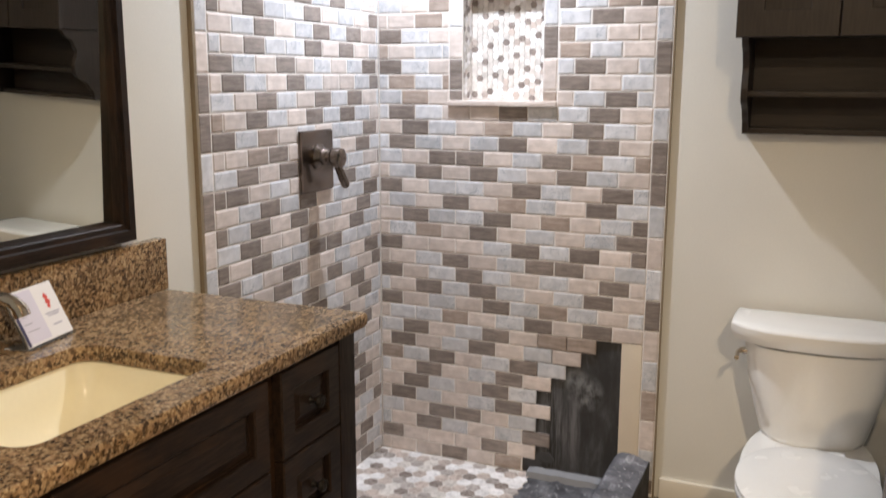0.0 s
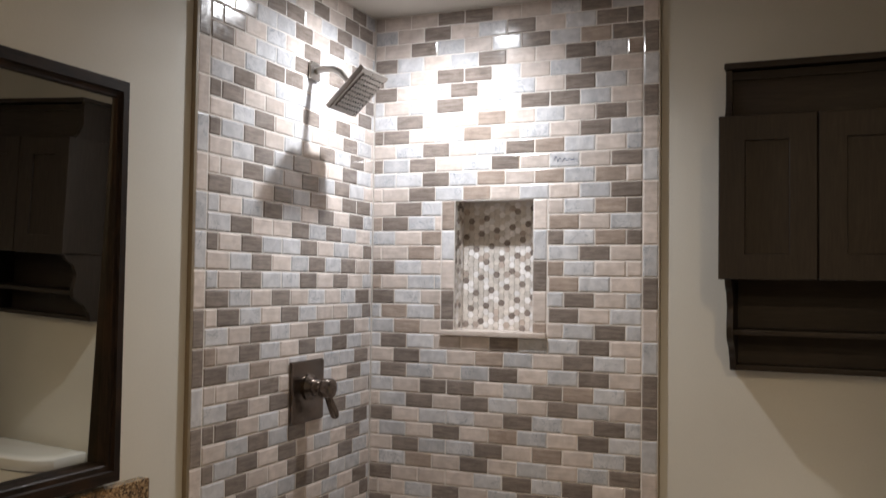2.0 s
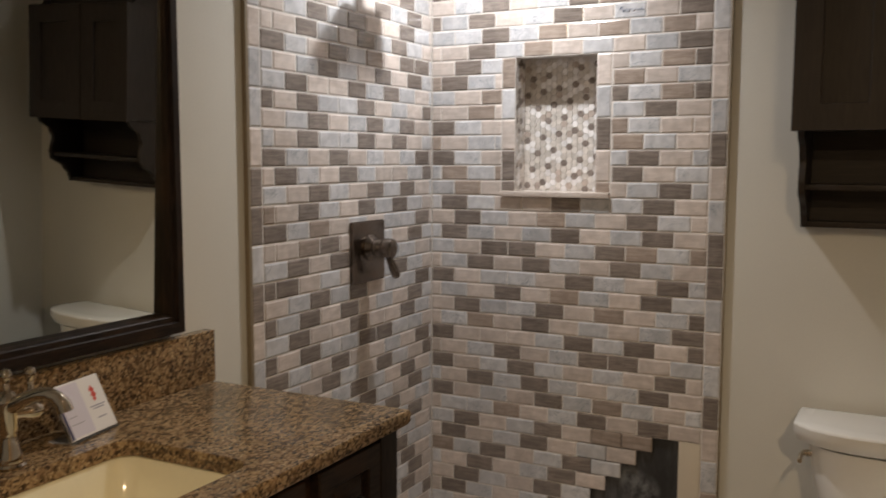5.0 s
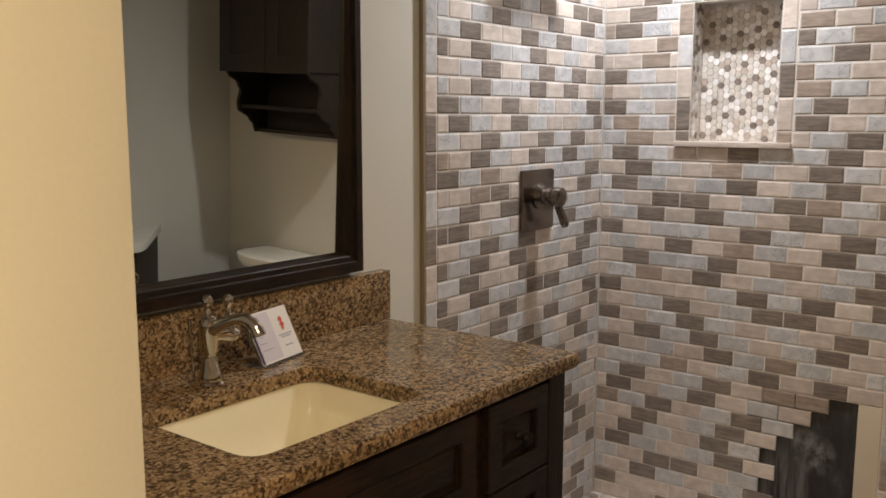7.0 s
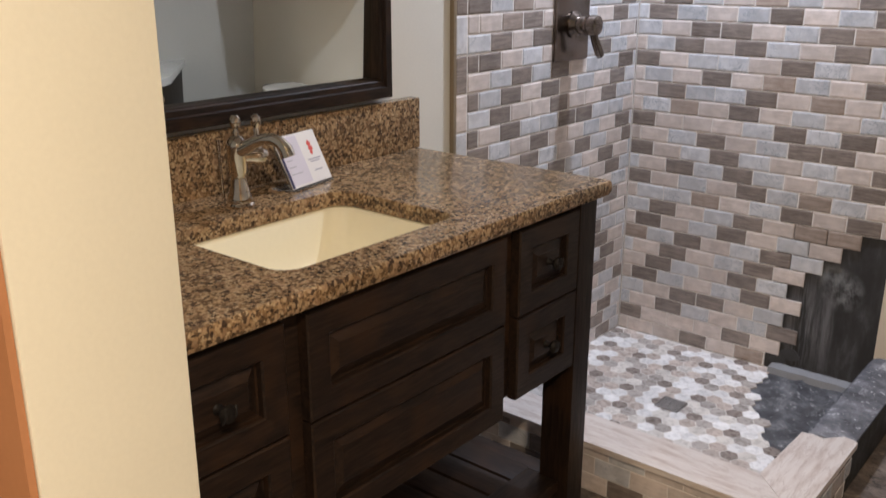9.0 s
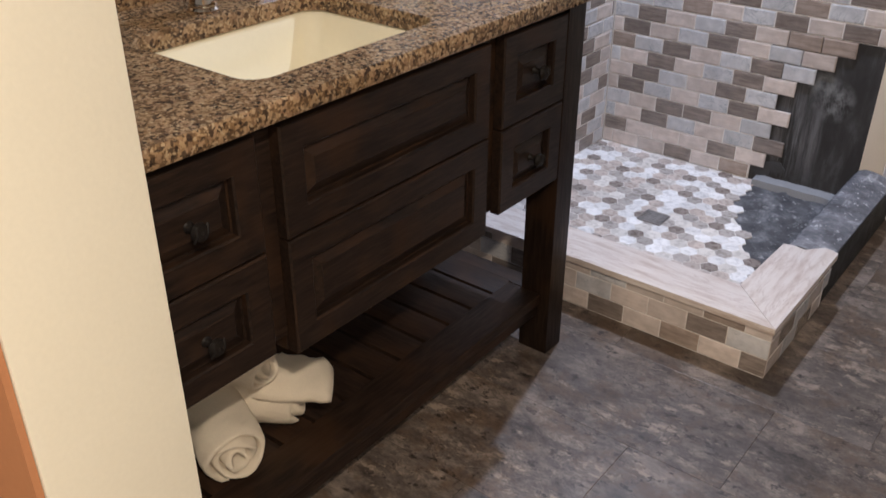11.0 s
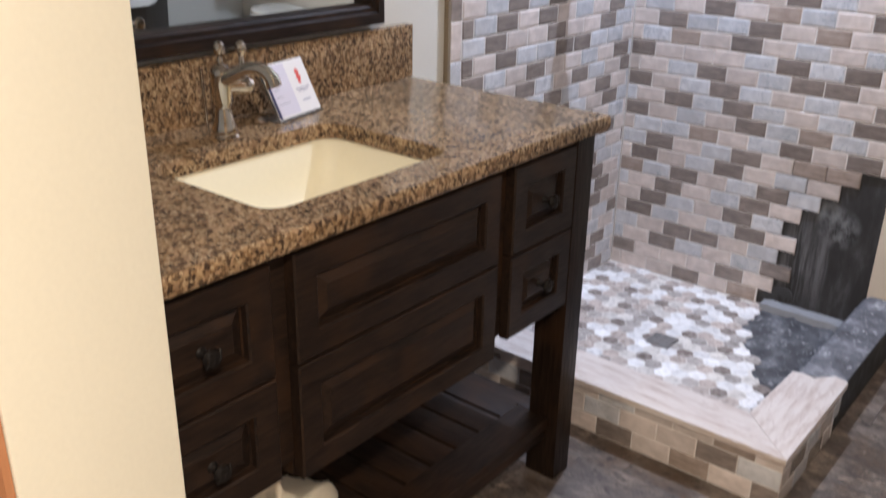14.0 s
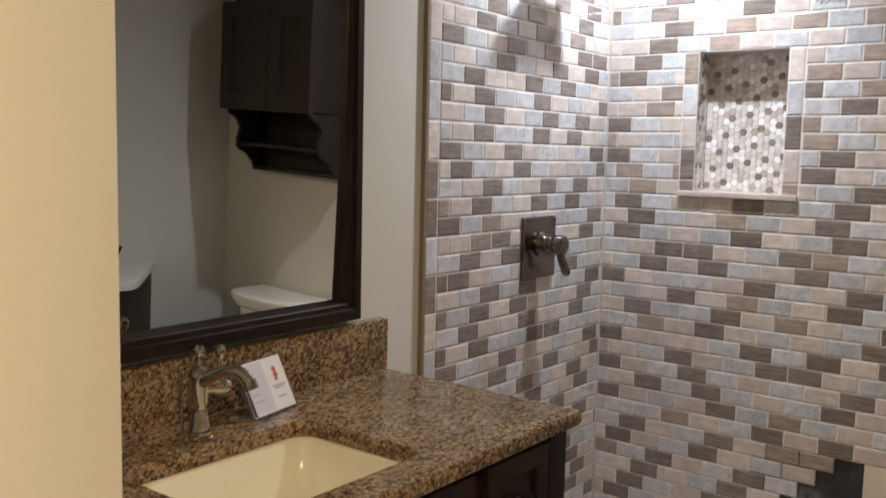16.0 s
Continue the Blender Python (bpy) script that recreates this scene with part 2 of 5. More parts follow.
crystals = mix(M_GRANITE, ramp(M_GRANITE, mid.outputs[1], grey((0.8, 0), (0.83, 0.8))), crystals, (0.03, 0.022, 0.018))
crystals = mix(M_GRANITE, ramp(M_GRANITE, fine.outputs[1], grey((0.9, 0), (0.92, 0.65))), crystals, (0.47, 0.37, 0.22))
drift = ramp(M_GRANITE, noise_tex(M_GRANITE, gv, 9, 4), grey((0.35, 0.86), (0.65, 1.14)))
crystals = mix(M_GRANITE, 1.0, mix(M_GRANITE, 1.0, crystals, drift, "MULTIPLY"), (1.1, 1.05, 1.04), "MULTIPLY")
finish(M_GRANITE, crystals, ramp(M_GRANITE, noise_tex(M_GRANITE, gv, 48, 5), grey((0.3, 0.13), (0.7, 0.26))), fine.outputs[1], 0.03, 0.0004)

# travertine-like curb cap
def cap_stone(name, along):
    """Pinkish cream stone with faint veins drawn out along the piece."""
    m = material(name, 0.38, coat=0.1)
    v = coords(m, along, True)
    c = ramp(m, noise_tex(m, v, 6, 9, 0.68, 0.25), [(0.36, (0.52, 0.43, 0.375)), (0.45, (0.63, 0.55, 0.5)), (0.56, (0.71, 0.645, 0.6))])
    w = ramp(m, noise_tex(m, v, 4.2, 7, 0.6, 0.5), grey((0.48, 0), (0.5, 0.6), (0.52, 0)))
    c = mix(m, w, c, (0.47, 0.375, 0.33))
    return finish(m, c, None, noise_tex(m, coords(m), 70, 4), 0.12, 0.0008)


M_CAP = cap_stone("cream_stone_across", (1.2, 8, 8))
M_CAP_Y = cap_stone("cream_stone_along", (8, 1.2, 8))

# slate-look vinyl planks
M_FLOOR = material("slate_vinyl", 0.36)
fv = coords(M_FLOOR, (1, 1, 1), True)
fs = coords(M_FLOOR, (1.0, 1.7, 1), True)
fl = ramp(M_FLOOR, noise_tex(M_FLOOR, fs, 7, 15, 0.8), [(0.36, (0.028, 0.024, 0.022)), (0.45, (0.07, 0.061, 0.056)), (0.53, (0.13, 0.117, 0.108)), (0.63, (0.25, 0.225, 0.2))])
cool = ramp(M_FLOOR, noise_tex(M_FLOOR, fv, 3.4, 6, 0.65), grey((0.47, 0), (0.6, 0.35)))
fl = mix(M_FLOOR, cool, fl, (0.115, 0.11, 0.113))
rust = ramp(M_FLOOR, noise_tex(M_FLOOR, coords(M_FLOOR, (1.1, 1.3, 2), True), 6, 13, 0.78), grey((0.5, 0), (0.58, 0.7)))
fl = mix(M_FLOOR, rust, fl, (0.092, 0.066, 0.045))
chips = ramp(M_FLOOR, noise_tex(M_FLOOR, coords(M_FLOOR, (1.0, 2.0, 1.5), True), 10, 15, 0.82), grey((0.56, 0), (0.6, 0.8)))
fl = mix(M_FLOOR, chips, fl, (0.27, 0.24, 0.205))
pits = ramp(M_FLOOR, noise_tex(M_FLOOR, coords(M_FLOOR, (1.0, 1.5, 1), True), 26, 9, 0.8), grey((0.4, 0.95), (0.44, 0)))
fl = mix(M_FLOOR, pits, fl, (0.022, 0.018, 0.016))
cracks = ramp(M_FLOOR, noise_tex(M_FLOOR, coords(M_FLOOR, (1.0, 1.9, 1.2), True), 5, 12, 0.75), grey((0.485, 0), (0.5, 0.7), (0.515, 0)))
fl = mix(M_FLOOR, cracks, fl, (0.035, 0.029, 0.025))
tone = ramp(M_FLOOR, chance(M_FLOOR), grey((0, 0.88), (1, 1.12)))
fl = mix(M_FLOOR, 1.0, fl, tone, "MULTIPLY")
f_rough = ramp(M_FLOOR, noise_tex(M_FLOOR, fv, 18, 5), grey((0.3, 0.3), (0.7, 0.52)))
fl = mix(M_FLOOR, 1.0, fl, (1.08, 0.98, 0.9), "MULTIPLY")
finish(M_FLOOR, fl, f_rough, noise_tex(M_FLOOR, fv, 30, 10, 0.75), 0.3, 0.002)
M_SEAM = plain("floor_seam", (0.08, 0.07, 0.063), 0.8, 0.1, 20, 0.2)

# troweled thinset and backer board
def thinset(name, gain):
    """Dried mortar: dark slate grey with paler smears and crumbs."""
    m = material(name, 0.75)
    v = coords(m)
    c = ramp(m, noise_tex(m, v, 13, 11, 0.72, 0.15), [(0.36, (0.046, 0.046, 0.052)), (0.5, (0.088, 0.088, 0.098)), (0.6, (0.155, 0.155, 0.168)), (0.7, (0.36, 0.36, 0.375))])
    smears = ramp(m, noise_tex(m, coords(m, (1.4, 0.8, 1)), 9, 9, 0.7, 0.5), grey((0.56, 0), (0.64, 0.7)))
    c = mix(m, smears, c, (0.27, 0.27, 0.282))
    specks = ramp(m, noise_tex(m, v, 48, 6, 0.7), grey((0.6, 0), (0.64, 0.8)))
    c = mix(m, specks, c, (0.42, 0.42, 0.43))
    c = mix(m, 1.0, c, (gain, gain, gain), "MULTIPLY")
    return finish(m, c, None, noise_tex(m, v, 32, 9, 0.75, 0.2), 0.9, 0.005)


M_THINSET = thinset("grey_thinset", 1.0)
M_COAT = thinset("pale_grey_thinset", 1.55)
M_BOARD = material("grey_backer_board", 0.8)
bv = coords(M_BOARD, (5, 5, 1.4))
bo = ramp(M_BOARD, noise_tex(M_BOARD, bv, 3.2, 9, 0.68, 0.2), [(0.42, (0.027, 0.026, 0.026)), (0.56, (0.042, 0.041, 0.042)), (0.66, (0.075, 0.075, 0.078))])


def stain(m, base, centre, size, grain, colour, amount):
    """Dried mortar wiped over a spot: a soft oval broken up by streaks."""
    mp = node(m, "ShaderNodeMapping", Vector=node(m, "ShaderNodeTexCoord").outputs["Object"], Location=tuple(-c / w for c, w in zip(centre, size)), Scale=tuple(1 / w for w in size))
    spot = node(m, "ShaderNodeTexGradient", Vector=mp.outputs[0])
    spot.gradient_type = "SPHERICAL"
    streak = ramp(m, noise_tex(m, coords(m, grain), 4, 8, 0.65, 0.1), grey((0.4, 0.0), (0.62, 1.0)))
    soft = ramp(m, spot.outputs["Fac"], grey((0.0, 0.0), (0.55, amount)))
    return mix(m, mix(m, 1.0, soft, streak, "MULTIPLY"), base, colour)


bo = stain(M_BOARD, bo, (0.775, 0.008, 0.335), (0.075, 0.2, 0.075), (9, 9, 5), (0.26, 0.27, 0.28), 0.8)
bo = stain(M_BOARD, bo, (0.735, 0.008, 0.38), (0.06, 0.2, 0.05), (7, 7, 5), (0.22, 0.23, 0.24), 0.7)
bo = stain(M_BOARD, bo, (0.665, 0.008, 0.19), (0.06, 0.2, 0.22), (16, 16, 1.2), (0.2, 0.2, 0.21), 0.9)
bo = stain(M_BOARD, bo, (0.735, 0.008, 0.2), (0.035, 0.2, 0.16), (16, 16, 1.2), (0.17, 0.17, 0.18), 0.8)
finish(M_BOARD, bo, None, noise_tex(M_BOARD, bv, 30, 5), 0.3, 0.001)
M_SMEAR = plain("dried_smear", (0.05, 0.049, 0.05), 0.85, 0.35, 30, 0.6, 0.002)
M_LEDGE = plain("pale_thinset", (0.27, 0.275, 0.29), 0.8, 0.2, 30, 0.6, 0.002)


# ---- mesh helpers ----
def box(bm, x0, x1, y0, y1, z0, z1, bevel=0.0, segments=2):
    made = bmesh.ops.create_cube(bm, size=1.0)
    bmesh.ops.scale(bm, vec=(abs(x1 - x0), abs(y1 - y0), abs(z1 - z0)), verts=made["verts"])
    bmesh.ops.translate(bm, vec=((x0 + x1) / 2, (y0 + y1) / 2, (z0 + z1) / 2), verts=made["verts"])
    if bevel:
        edges = list({e for v in made["verts"] for e in v.link_edges})
        bmesh.ops.bevel(bm, geom=edges, offset=bevel, segments=segments, affect="EDGES", profile=0.7)
    return bm


def boxed(*size, bevel=0.0, segments=2):
    return box(bmesh.new(), *size, bevel=bevel, segments=segments)


def prism(bm, outline, axis, low, high, bevel=0.0):
    """A flat outline pushed along an axis: "x" takes (y, z) points, "y" (x, z), "z" (x, y)."""
    def put(a, b, c):
        return {"x": (c, a, b), "y": (a, c, b), "z": (a, b, c)}[axis]
    lo = [bm.verts.new(put(a, b, low)) for a, b in outline]
    hi = [bm.verts.new(put(a, b, high)) for a, b in outline]
    faces = [bm.faces.new(lo), bm.faces.new(hi)]
    n = len(outline)
    for i in range(n):
        faces.append(bm.faces.new((lo[i], lo[(i + 1) % n], hi[(i + 1) % n], hi[i])))
    bmesh.ops.recalc_face_normals(bm, faces=faces)
    if bevel:
        rim = list({e for f in faces[:2] for e in f.edges})
        bmesh.ops.bevel(bm, geom=rim, offset=bevel, segments=2, affect="EDGES", profile=0.7)
    return bm


def loft(bm, rings, close=True):
    """Skin a list of rings with equal point counts; ends are capped."""
    loops = [[bm.verts.new(p) for p in ring] for ring in rings]
    n = len(loops[0])
    faces = []
    for a, b in zip(loops, loops[1:]):
        for i in range(n):
            faces.append(bm.faces.new((a[i], a[(i + 1) % n], b[(i + 1) % n], b[i])))
    if close:
        faces += [bm.faces.new(loops[0]), bm.faces.new(loops[-1])]
    bmesh.ops.recalc_face_normals(bm, faces=faces)
    return bm


def lathe(bm, profile, centre, axis="z", n=20):
    """Turned piece from (radius, height) pairs."""
    rings = []
    for r, h in profile:
        ring = []
        for i in range(n):
            a = 2 * math.pi * i / n
            u, v = r * math.cos(a), r * math.sin(a)
            off = {"z": (u, v, h), "x": (h, u, v), "y": (u, h, v)}[axis]
            ring.append(tuple(c + o for c, o in zip(centre, off)))
        rings.append(ring)
    return loft(bm, rings)


def tube(bm, points, radii, n=14):
    """Round bar through points."""
    pts = [Vector(p) for p in points]
    rings, side = [], None
    for i, p in enumerate(pts):
        d = (pts[min(i + 1, len(pts) - 1)] - pts[max(i - 1, 0)]).normalized()
        if side is None:
            side = d.orthogonal().normalized()
        side = (side - d * side.dot(d)).normalized()
        up = d.cross(side)
        r = radii[i] if isinstance(radii, (list, tuple)) else radii
        rings.append([tuple(p + r * (math.cos(a) * side + math.sin(a) * up)) for a in (2 * math.pi * k / n for k in range(n))])
    return loft(bm, rings)


def mesh_of(name, bm, mat, smooth=None):
    bm.normal_update()
    me = bpy.data.meshes.new(name)
    if smooth:
        for f in bm.faces:
            f.smooth = True
        for e in bm.edges:
            if len(e.link_faces) == 2 and e.calc_face_angle(0) > radians(smooth):
                e.smooth = False
    bm.to_mesh(me)
    bm.free()
    me.materials.append(mat)
    return me


def part(name, bm, mat, parent, label="", smooth=40):
    ob = new(name, mesh_of(name, bm, mat, smooth))
    ob.parent = parent
    if label:
        tagged(ob, label)
    return ob


def thing(name, label, category, group="", kind="", at=(0, 0, 0)):
    ob = new(name)
    ob.empty_display_size = 0.05
    ob.location = at
    return tagged(ob, label, category, group, kind)


def structure(name, bm, mat, label, category, smooth=30):
    return tagged(new(name, mesh_of(name, bm, mat, smooth)), label, category, "", "structure")


# ---- room shell ----
WALL_X, WALL_Y, RIGHT_X = -0.012, 0.012, 2.045
NX0, NX1, NZ0, NZ1, ND = 0.320, 0.603, 1.318, 1.765, 0.092
END_X, END_Y0, END_Y1 = 0.815, -2.579, -2.42

structure("wall_left", boxed(-0.16, WALL_X, END_Y1, 0.16, 0, CEIL), M_PAINT, "grey-beige painted wall behind vanity and mirror", "wall")
bm = bmesh.new()
HX0, HX1, HZ0, HZ1, HD = NX0 - 0.012, NX1 + 0.012, NZ0 - 0.02, NZ1 + 0.012, ND + 0.012
box(bm, WALL_X, HX0, WALL_Y, 0.16, 0, CEIL)
box(bm, HX1, RIGHT_X, WALL_Y, 0.16, 0, CEIL)
box(bm, HX0, HX1, WALL_Y, 0.16, 0, HZ0)
box(bm, HX0, HX1, WALL_Y, 0.16, HZ1, CEIL)
box(bm, HX0, HX1, HD, 0.16, HZ0, HZ1)
structure("wall_back", bm, M_PAINT, "grey-beige painted wall behind toilet and shower", "wall")
structure("wall_right", boxed(RIGHT_X, RIGHT_X + 0.12, END_Y0, 0.16, 0, CEIL), M_PAINT, "grey-beige painted side wall of the bay", "wall")
part_wall = structure("wall_partition", boxed(-0.16, END_X, END_Y0 + 0.004, END_Y1, 0, CEIL, bevel=0.003), M_CREAM, "cream painted end of a partition wall", "wall")
structure("wall_partition_outer", boxed(-2.5, END_X - 0.003, END_Y0 - 0.004, END_Y0 + 0.003, 0, CEIL), M_ORANGE, "orange painted outer face of the partition", "wall")
structure("ceiling", boxed(-2.6, 5.1, -6.6, 0.16, CEIL, CEIL + 0.1), M_CEIL, "off-white matt painted ceiling", "ceiling")
# unseen walls, added only to close off the space behind the camera
structure("wall_far", boxed(-2.6, 5.1, -6.7, -6.6, 0, CEIL), M_SHELL, "unseen plain tan wall added to close off the room", "wall")
structure("wall_far_right", boxed(5.0, 5.1, -6.6, END_Y0, 0, CEIL), M_SHELL, "unseen plain tan wall added to close off the room", "wall")
structure("wall_far_left", boxed(-2.6, -2.5, -6.6, END_Y0 - 0.004, 0, CEIL), M_SHELL, "unseen plain tan wall added to close off the room", "wall")
structure("wall_showroom", boxed(RIGHT_X + 0.12, 5.0, END_Y0, END_Y0 + 0.1, 0, CEIL), M_SHELL, "unseen plain tan wall added to close off the room", "wall")

# floor: slate-look planks over a dark seam bed
floor = structure("floor", boxed(-2.6, 5.1, -6.6, 0.1, -0.05, -0.0025), M_SEAM, "slate-look grey vinyl plank floor", "floor")
structure("baseboard", boxed(1.04, RIGHT_X, -0.002, WALL_Y, 0, 0.075, bevel=0.004), M_BASE, "cream painted baseboard behind the toilet", "baseboard")
structure("baseboard_right", boxed(RIGHT_X - 0.014, RIGHT_X, END_Y0, -0.002, 0, 0.075, bevel=0.004), M_BASE, "cream painted baseboard on the side wall", "baseboard")


# recessed lamps
def downlight(x, y, glow, label):
    t = thing("recessed_light", label, "ceiling light", "", "", (x, y, CEIL))
    ring = [(0.084, 0.0), (0.086, -0.004), (0.08, -0.008), (0.068, -0.006), (0.066, -0.001)]
    part("trim_ring", lathe(bmesh.new(), ring, (0, 0, 0), n=40), M_PLASTIC, t, "white trim ring")
    part("lens", lathe(bmesh.new(), [(0.0648, -0.0005), (0.062, -0.004), (0.02, -0.0055)], (0, 0, 0), n=40), glow, t, "glowing round lens")
    return t


downlight(CAN_X, CAN_Y, M_GLOW, "bright white recessed ceiling light over the shower")
for lx, ly in ROOM_LAMPS:
    downlight(lx, ly, M_GLOW_WARM, "warm recessed ceiling light of the showroom")


# ---- vanity ----
V0, V1 = -2.40, -1.197      # near and far end
VF = 0.557                  # front of the drawers
SINK_Y = -1.815
vanity = thing("vanity_cabinet", "espresso-stained wooden vanity with drawers, open slatted shelf and square legs", "vanity", at=(0, 0, 0))
for name_y in ((V1 - 0.066, V1), (V0, V0 + 0.066)):
    for lx in ((VF - 0.08, VF - 0.001), (0.012, 0.08)):
        part("leg", boxed(*lx, *name_y, 0.0, 0.851, bevel=0.003), M_WOOD_Z, vanity)
part("face_board", boxed(VF - 0.044, VF - 0.024, V0 + 0.067, V1 - 0.067, 0.475, 0.851, bevel=0.001), M_WOOD_Y, vanity)
part("bottom_board", boxed(0.015, VF - 0.0445, V0 + 0.067, V1 - 0.067, 0.475, 0.49), M_WOOD_Y, vanity)
part("back_board", boxed(0.015, 0.025, V0 + 0.067, V1 - 0.067, 0.4905, 0.851), M_WOOD_Y, vanity)
part("inner_side", boxed(0.0255, VF - 0.0445, V0 + 0.067, V0 + 0.08, 0.4905, 0.851), M_WOOD_Z, vanity)
part("inner_side", boxed(0.0255, VF - 0.0445, V1 - 0.08, V1 - 0.067, 0.4905, 0.851), M_WOOD_Z, vanity)
part("side_panel", boxed(0.081, VF - 0.081, V1 - 0.045, V1 - 0.018, 0.475, 0.851, bevel=0.002), M_WOOD_Z, vanity)
part("top_rail", boxed(VF - 0.03, VF - 0.012, V0 + 0.067, V1 - 0.067, 0.838, 0.8505, bevel=0.001), M_WOOD_Y, vanity)


def panel_frame(ring_at, inset, depth, ease=0.003):
    """Four-sided frame as one mesh: ring_at(m, d) gives the rectangle shrunk by m at depth d."""
    bm = bmesh.new()
    steps = ((0, depth), (0, ease), (ease, 0), (inset - ease, 0), (inset, ease), (inset, depth))
    loops = [[bm.verts.new(p) for p in ring_at(m, d)] for m, d in steps]
    fs = []
    for a, b in zip(loops, loops[1:] + loops[:1]):
        for i in range(4):
            fs.append(bm.faces.new((a[i], a[(i + 1) % 4], b[(i + 1) % 4], b[i])))
    bmesh.ops.recalc_face_normals(bm, faces=fs)
    return bm


def drawer(y0, y1, z0, z1, knob):
    """Raised-panel drawer front with a stepped recess; the field is pillowed."""
    x = VF - 0.0225
    f = 0.046
    g = f
    b = panel_frame(lambda m, d: [(VF - d, y0 + m, z0 + m), (VF - d, y1 - m, z0 + m), (VF - d, y1 - m, z1 - m), (VF - d, y0 + m, z1 - m)], f, 0.0225)
    d = part("drawer_front", b, M_WOOD_Y, vanity)
    iy0, iy1, iz0, iz1 = y0 + g, y1 - g, z0 + f, z1 - f
    def rect(m, xx):
        return [(xx, iy0 + m, iz0 + m), (xx, iy1 - m, iz0 + m), (xx, iy1 - m, iz1 - m), (xx, iy0 + m, iz1 - m)]
    p = loft(bmesh.new(), [rect(-0.001, x + 0.002), rect(-0.001, x + 0.009), rect(0.004, x + 0.0085), rect(0.022, x + 0.016), rect(0.023, x + 0.0172)])
    part("panel", p, M_WOOD_Y, d, smooth=15)
    if knob:
        cy, cz = (y0 + y1) / 2, (z0 + z1) / 2
        k = lathe(bmesh.new(), [(0.004, 0.0), (0.009, 0.001), (0.006, 0.004), (0.005, 0.014), (0.012, 0.019), (0.0145, 0.023), (0.012, 0.029), (0.004, 0.031)], (x + 0.017, cy, cz), "x", 16)
        for off in (-0.009, 0.0, 0.009):
            tube(k, [(x + 0.043, cy + off - 0.003, cz - 0.011), (x + 0.0475, cy + off, cz), (x + 0.043, cy + off + 0.003, cz + 0.011)], 0.0022, 6)
        part("knob", k, M_IRON, d, "ribbed dark bronze knob")
    return d


DZ = ((0.655, 0.836), (0.472, 0.651))
for z0, z1 in DZ:
    drawer(-1.487, V1 - 0.07, z0, z1, True)
    drawer(V0 + 0.07, -2.085, z0, z1, True)
CZ = ((0.655, 0.836), (0.446, 0.651))
for z0, z1 in CZ:
    drawer(-2.042, -1.53, z0, z1, False)
part("lower_rail", boxed(VF - 0.06, VF - 0.024, -2.045, -1.527, 0.446, 0.475, bevel=0.001), M_WOOD_Y, vanity)

# slatted shelf
SH = 0.165
SF = 0.532
part("front_rail", boxed(SF - 0.091, SF, V0 + 0.067, V1 - 0.067, SH - 0.028, SH, bevel=0.003), M_WOOD_Y, vanity)
part("rail_skirt", boxed(SF - 0.03, SF - 0.008, V0 + 0.067, V1 - 0.067, SH - 0.062, SH - 0.0285, bevel=0.002), M_WOOD_Y, vanity)
part("back_rail", boxed(0.03, 0.1, V0 + 0.067, V1 - 0.067, SH - 0.045, SH, bevel=0.003), M_WOOD_Y, vanity)
slat_w, gap = 0.0748, 0.0092
y = V1 - 0.055
part("side_rail", boxed(0.081, VF - 0.081, V1 - 0.062, V1 - 0.01, SH - 0.05, SH - 0.002, bevel=0.003), M_WOOD_X, vanity)
part("side_rail", boxed(0.081, VF - 0.081, V0 + 0.01, V0 + 0.062, SH - 0.05, SH - 0.002, bevel=0.003), M_WOOD_X, vanity)
slat_mesh = None
while y - slat_w > V0 + 0.05:
    if slat_mesh is None:
        slat_mesh = mesh_of("slat", boxed(0.1, SF - 0.091, -slat_w, 0, SH - 0.02, SH - 0.001, bevel=0.002), M_WOOD_X, 40)
    ob = new("slat", slat_mesh)
    ob.parent, ob.location = vanity, (0, y, 0)
    y -= slat_w + gap

# countertop with a sink opening, eased edge
CT0, CT1, CTZ0, CTZ1, CX = -2.418, -1.168, 0.852, 0.883, 0.576
SX0, SX1, SY0, SY1, SR = 0.182, 0.494, SINK_Y - 0.212, SINK_Y + 0.21, 0.04


def rounded(x0, x1, y0, y1, r, n=6):
    pts = []
    for cx, cy, a0 in ((x1 - r, y1 - r, 0), (x0 + r, y1 - r, 90), (x0 + r, y0 + r, 180), (x1 - r, y0 + r, 270)):
        for i in range(n + 1):
            a = radians(a0 + 90 * i / n)
            pts.append((cx + r * math.cos(a), cy + r * math.sin(a)))
    return pts


def slab_with_hole(bm, outer, hole, z0, z1, ease):
    """Ring-shaped slab: both outlines have the same point count."""
    def ring(pts, z, shrink=0.0):
        cx, cy = sum(p[0] for p in pts) / len(pts), sum(p[1] for p in pts) / len(pts)
        out = []
        for px, py in pts:
            d = math.hypot(px - cx, py - cy)
            out.append((px - shrink * (px - cx) / d, py - shrink * (py - cy) / d, z))
        return out
    rings = [ring(hole, z0), ring(hole, z1 - 0.003), ring(hole, z1, -0.003), ring(outer, z1, ease), ring(outer, z1 - ease * 0.4, ease * 0.3), ring(outer, z1 - ease * 1.2), ring(outer, z0 + ease), ring(outer, z0, ease)]
    loops = [[bm.verts.new(p) for p in r] for r in rings]
    n = len(outer)
    fs = []
    for a, b in zip(loops, loops[1:] + loops[:1]):
        for i in range(n):
            fs.append(bm.faces.new((a[i], a[(i + 1) % n], b[(i + 1) % n], b[i])))
    bmesh.ops.recalc_face_normals(bm, faces=fs)
    return bm


